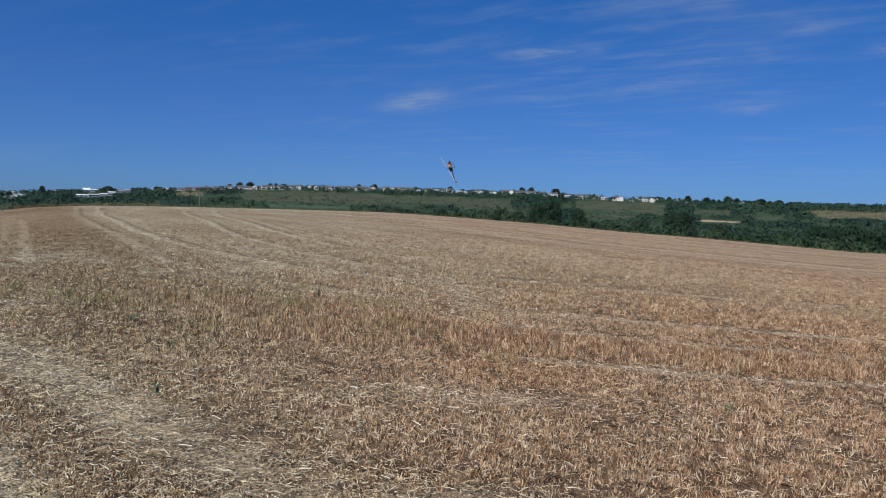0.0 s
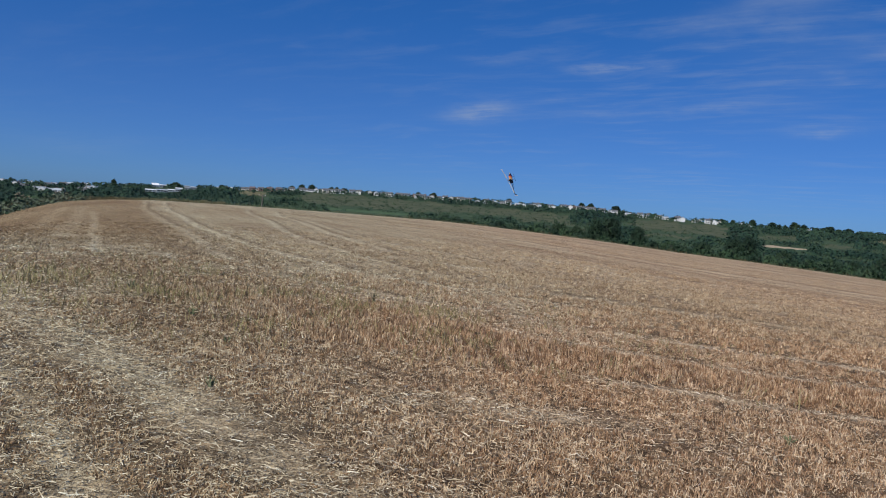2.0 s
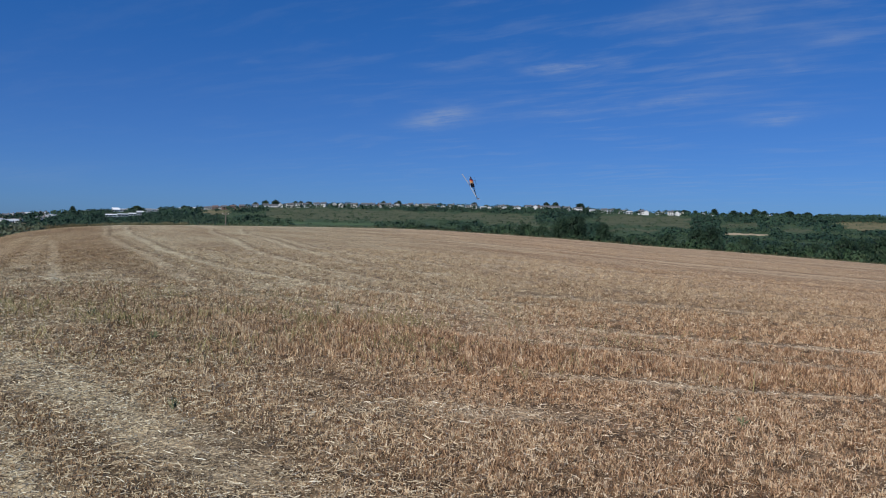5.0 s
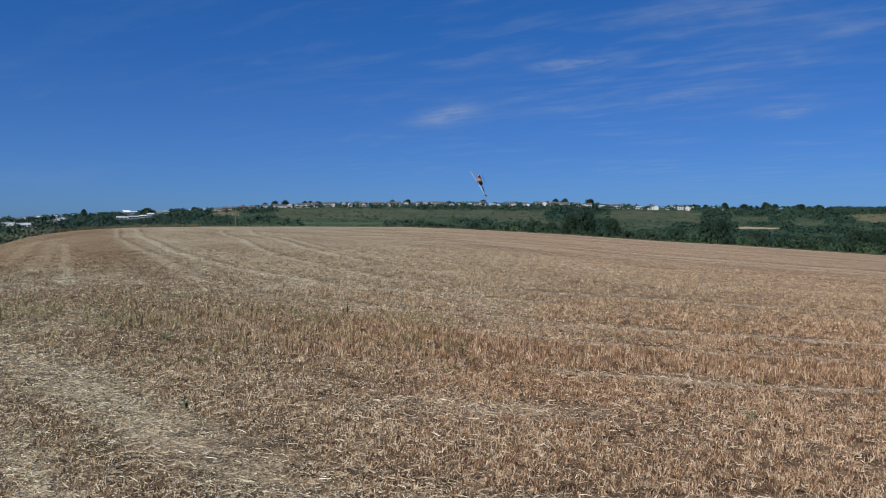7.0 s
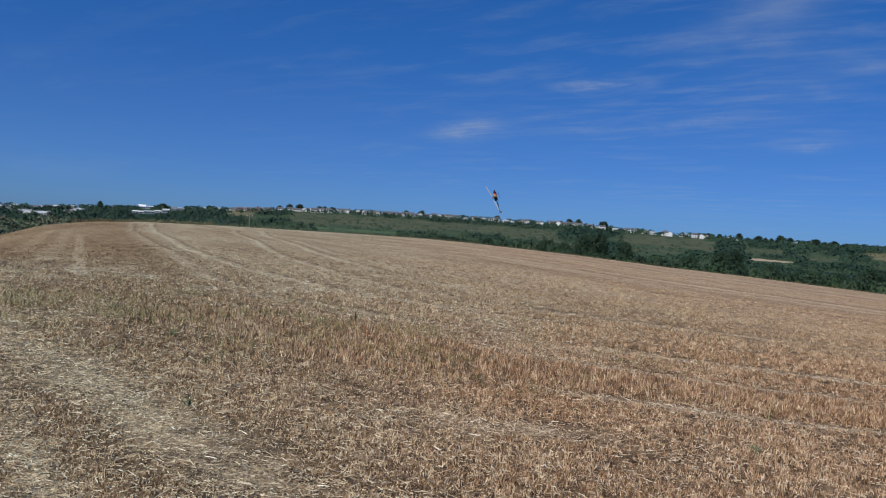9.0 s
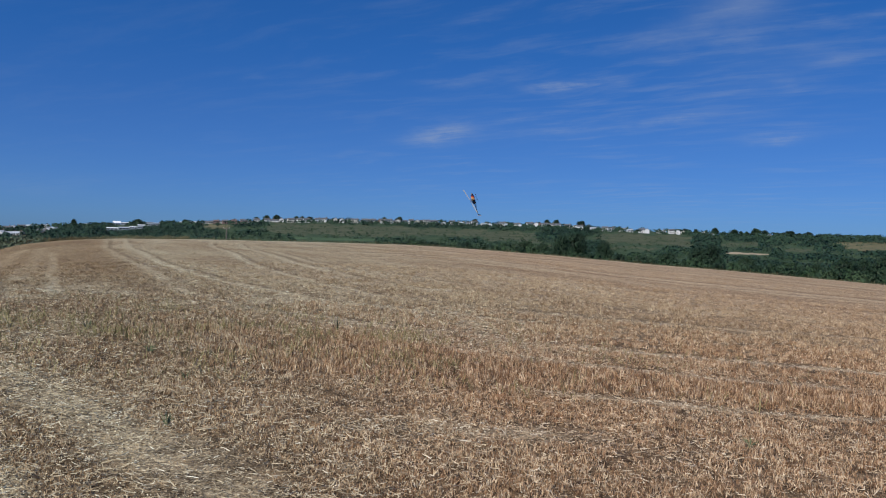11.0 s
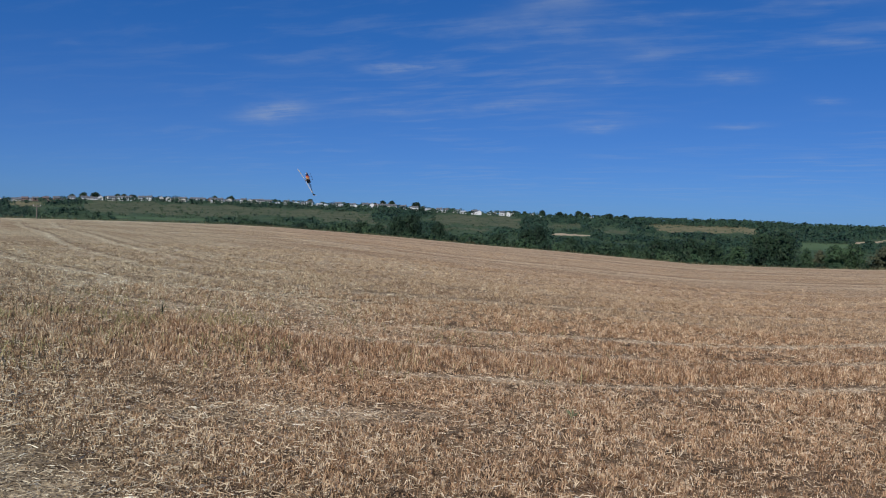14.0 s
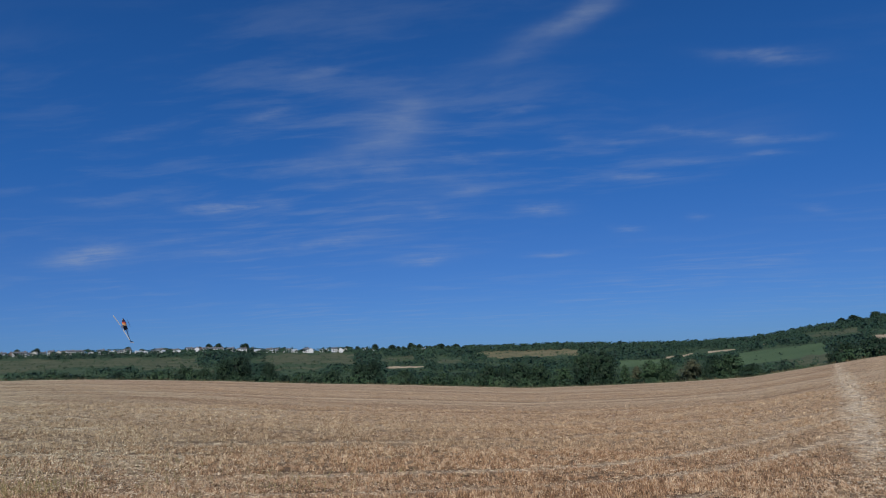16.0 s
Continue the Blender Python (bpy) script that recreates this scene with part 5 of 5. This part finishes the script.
def canopy_paint():
    """Black nose, then red, orange and yellow flames towards the back."""
    m, N, p = material("flame_paint")
    pos = N.node("ShaderNodeTexCoord").outputs["Object"]
    x, y, z = N.xyz(pos)
    wob = N.noise(pos, 14.0, 2.0)
    f = N.math("ADD", N.math("MULTIPLY", x, 2.2), N.math("ADD", N.math("MULTIPLY", z, -1.4), N.math("MULTIPLY", wob, 0.35)))
    N.put(p.inputs["Base Color"], N.ramp(f, [(0.16, (0.85, 0.62, 0.40)), (0.36, (0.80, 0.40, 0.12)), (0.54, (0.62, 0.08, 0.05)), (0.70, (0.03, 0.02, 0.03))]))
    p.inputs["Roughness"].default_value = 0.25
    return m


def make_helicopter():
    """Nose along +x, rotor up +z, about 1.35 m long."""
    ob = thing("model_helicopter", "radio-controlled model helicopter with flame-painted canopy, hanging nose-up in flight", "helicopter")
    # canopy: a pointed shell of rings along x
    bm = bmesh.new()
    rings = []
    for x, ry, z0, z1 in ((-0.02, 0.055, -0.12, 0.06), (0.05, 0.072, -0.135, 0.085), (0.14, 0.075, -0.14, 0.085), (0.22, 0.066, -0.135, 0.06), (0.30, 0.045, -0.115, 0.01), (0.36, 0.02, -0.095, -0.04), (0.385, 0.004, -0.075, -0.065)):
        rings.append([bm.verts.new((x, ry * math.cos(a), (z0 + z1) / 2 + (z1 - z0) / 2 * math.sin(a))) for a in (2 * math.pi * k / 14 for k in range(14))])
    for a, b in zip(rings, rings[1:]):
        for k in range(14):
            f = bm.faces.new((a[k], a[(k + 1) % 14], b[(k + 1) % 14], b[k]))
            f.smooth = True
    bm.faces.new(rings[0])
    bm.faces.new(rings[-1][::-1])
    bmesh.ops.recalc_face_normals(bm, faces=bm.faces)
    part("canopy", bm, canopy_paint(), ob, "canopy painted with orange and yellow flames, black nose")
    for s in (-1, 1):
        bm = bmesh.new()
        box(bm, -0.20, s * 0.032 - 0.002, -0.10, 0.08, s * 0.032 + 0.002, 0.09)
        part("side_frame", bm, H_DARK, ob, "black carbon side frame")
    bm = bmesh.new()
    tube(bm, [(-0.03, 0, -0.09), (-0.03, 0, 0.02)], [0.028, 0.028], 14)
    part("motor", bm, H_STEEL, ob, "steel motor")
    bm = bmesh.new()
    box(bm, -0.19, -0.028, -0.085, -0.07, 0.028, 0.035)
    part("battery", bm, H_DARK, ob)
    bm = bmesh.new()
    tube(bm, [(-0.02, 0, 0.045), (-0.02, 0, 0.06)], [0.075, 0.075], 20)
    part("main_gear", bm, H_DARK, ob)
    bm = bmesh.new()
    tube(bm, [(-0.15, 0, -0.005), (-0.88, 0, 0.015)], [0.016, 0.014], 10)
    part("tail_boom", bm, H_DARK, ob)
    for s in (-1, 1):
        bm = bmesh.new()
        tube(bm, [(-0.13, s * 0.03, -0.10), (-0.60, s * 0.012, -0.005)], [0.006, 0.005], 6)
        part("boom_brace", bm, H_DARK, ob)
    bm = bmesh.new()
    vs = [bm.verts.new((x, y, z)) for y in (-0.004, 0.004) for x, z in ((-0.80, -0.01), (-0.87, -0.015), (-0.94, -0.15), (-0.91, -0.155), (-0.85, -0.09))]
    bm.faces.new(vs[:5])
    bm.faces.new(vs[5:][::-1])
    for i in range(5):
        j = (i + 1) % 5
        bm.faces.new((vs[i], vs[i + 5], vs[j + 5], vs[j]))
    bmesh.ops.recalc_face_normals(bm, faces=bm.faces)
    part("tail_fin", bm, H_DARK, ob)
    bm = bmesh.new()
    tube(bm, [(-0.88, 0, 0.015), (-0.88, -0.06, 0.015)], [0.014, 0.010], 8)
    hub = part("tail_rotor_hub", bm, H_STEEL, ob)
    for s in (-1, 1):
        bm = bmesh.new()
        a = radians(115 if s > 0 else 295)
        rot = Matrix.Translation((-0.88, -0.055, 0.015)) @ Matrix.Rotation(a, 4, "Y")
        pts = [(0.02, -0.012), (0.13, -0.016), (0.145, 0.0), (0.13, 0.014), (0.02, 0.010)]
        lo, hi = [bm.verts.new(rot @ Vector((x, -0.002, z))) for x, z in pts], [bm.verts.new(rot @ Vector((x, 0.002, z))) for x, z in pts]
        bm.faces.new(lo)
        bm.faces.new(hi[::-1])
        for i in range(5):
            bm.faces.new((lo[i], hi[i], hi[(i + 1) % 5], lo[(i + 1) % 5]))
        bmesh.ops.recalc_face_normals(bm, faces=bm.faces)
        part("tail_blade", bm, H_WHITE, hub, "white tail rotor blade")
    bm = bmesh.new()
    tube(bm, [(0, 0, 0.03), (0, 0, 0.215)], [0.008, 0.006], 8)
    mast = part("rotor_mast", bm, H_STEEL, ob)
    bm = bmesh.new()
    box(bm, -0.025, -0.02, 0.185, 0.025, 0.02, 0.225)
    tube(bm, [(-0.10, 0, 0.205), (0.10, 0, 0.205)], [0.014, 0.014], 8)
    tube(bm, [(0, 0, 0.13), (0, 0, 0.15)], [0.03, 0.03], 12)
    part("rotor_head", bm, H_STEEL, mast)
    for s in (-1, 1):
        bm = bmesh.new()
        rot = Matrix.Translation((0, 0, 0.205)) @ Matrix.Rotation(radians(16 + (0 if s > 0 else 180)), 4, "Z") @ Matrix.Rotation(radians(-3), 4, "Y")
        sec = [(-0.026, 0.0), (-0.012, 0.004), (0.028, 0.0), (-0.012, -0.004)]
        rg = [[bm.verts.new(rot @ Vector((x, y * f, z * f))) for y, z in sec] for x, f in ((0.09, 0.6), (0.16, 1.0), (0.45, 1.0), (0.70, 1.0), (0.72, 0.7))]
        for a, b in zip(rg, rg[1:]):
            for k in range(4):
                bm.faces.new((a[k], a[(k + 1) % 4], b[(k + 1) % 4], b[k]))
        bm.faces.new(rg[0][::-1])
        bm.faces.new(rg[-1])
        bmesh.ops.recalc_face_normals(bm, faces=bm.faces)
        part("main_blade", bm, H_CARBON, ob, "pale grey main rotor blade")
    for s in (-1, 1):
        bm = bmesh.new()
        tube(bm, [(-0.14, s * 0.10, -0.215), (0.20, s * 0.10, -0.215), (0.25, s * 0.10, -0.20)], [0.006, 0.006, 0.005], 6)
        skid = part("skid", bm, H_DARK, ob)
        for x in (-0.06, 0.12):
            bm = bmesh.new()
            tube(bm, [(x, s * 0.03, -0.095), (x, s * 0.075, -0.15), (x, s * 0.10, -0.215)], [0.006, 0.006, 0.006], 6)
            part("strut", bm, H_DARK, skid)
    return ob


heli = make_helicopter()
H_AZ, H_EL, H_FAR = radians(7.4), radians(3.35), 42.0
away = Vector((math.sin(H_AZ) * math.cos(H_EL), math.cos(H_AZ) * math.cos(H_EL), math.sin(H_EL)))
right = Vector((math.cos(H_AZ), -math.sin(H_AZ), 0))
nose = (Vector((0, 0, 0.92)) - right * 0.36 - away * 0.15).normalized()
rotor_up = -away * 0.62 - right * 0.62
rotor_up = (rotor_up - nose * rotor_up.dot(nose)).normalized()
left_side = rotor_up.cross(nose)
spin = Matrix((nose, left_side, rotor_up)).transposed().to_4x4()
heli.matrix_basis = Matrix.Translation(Vector((0.04, 0.07, 1.7)) + away * H_FAR) @ spin
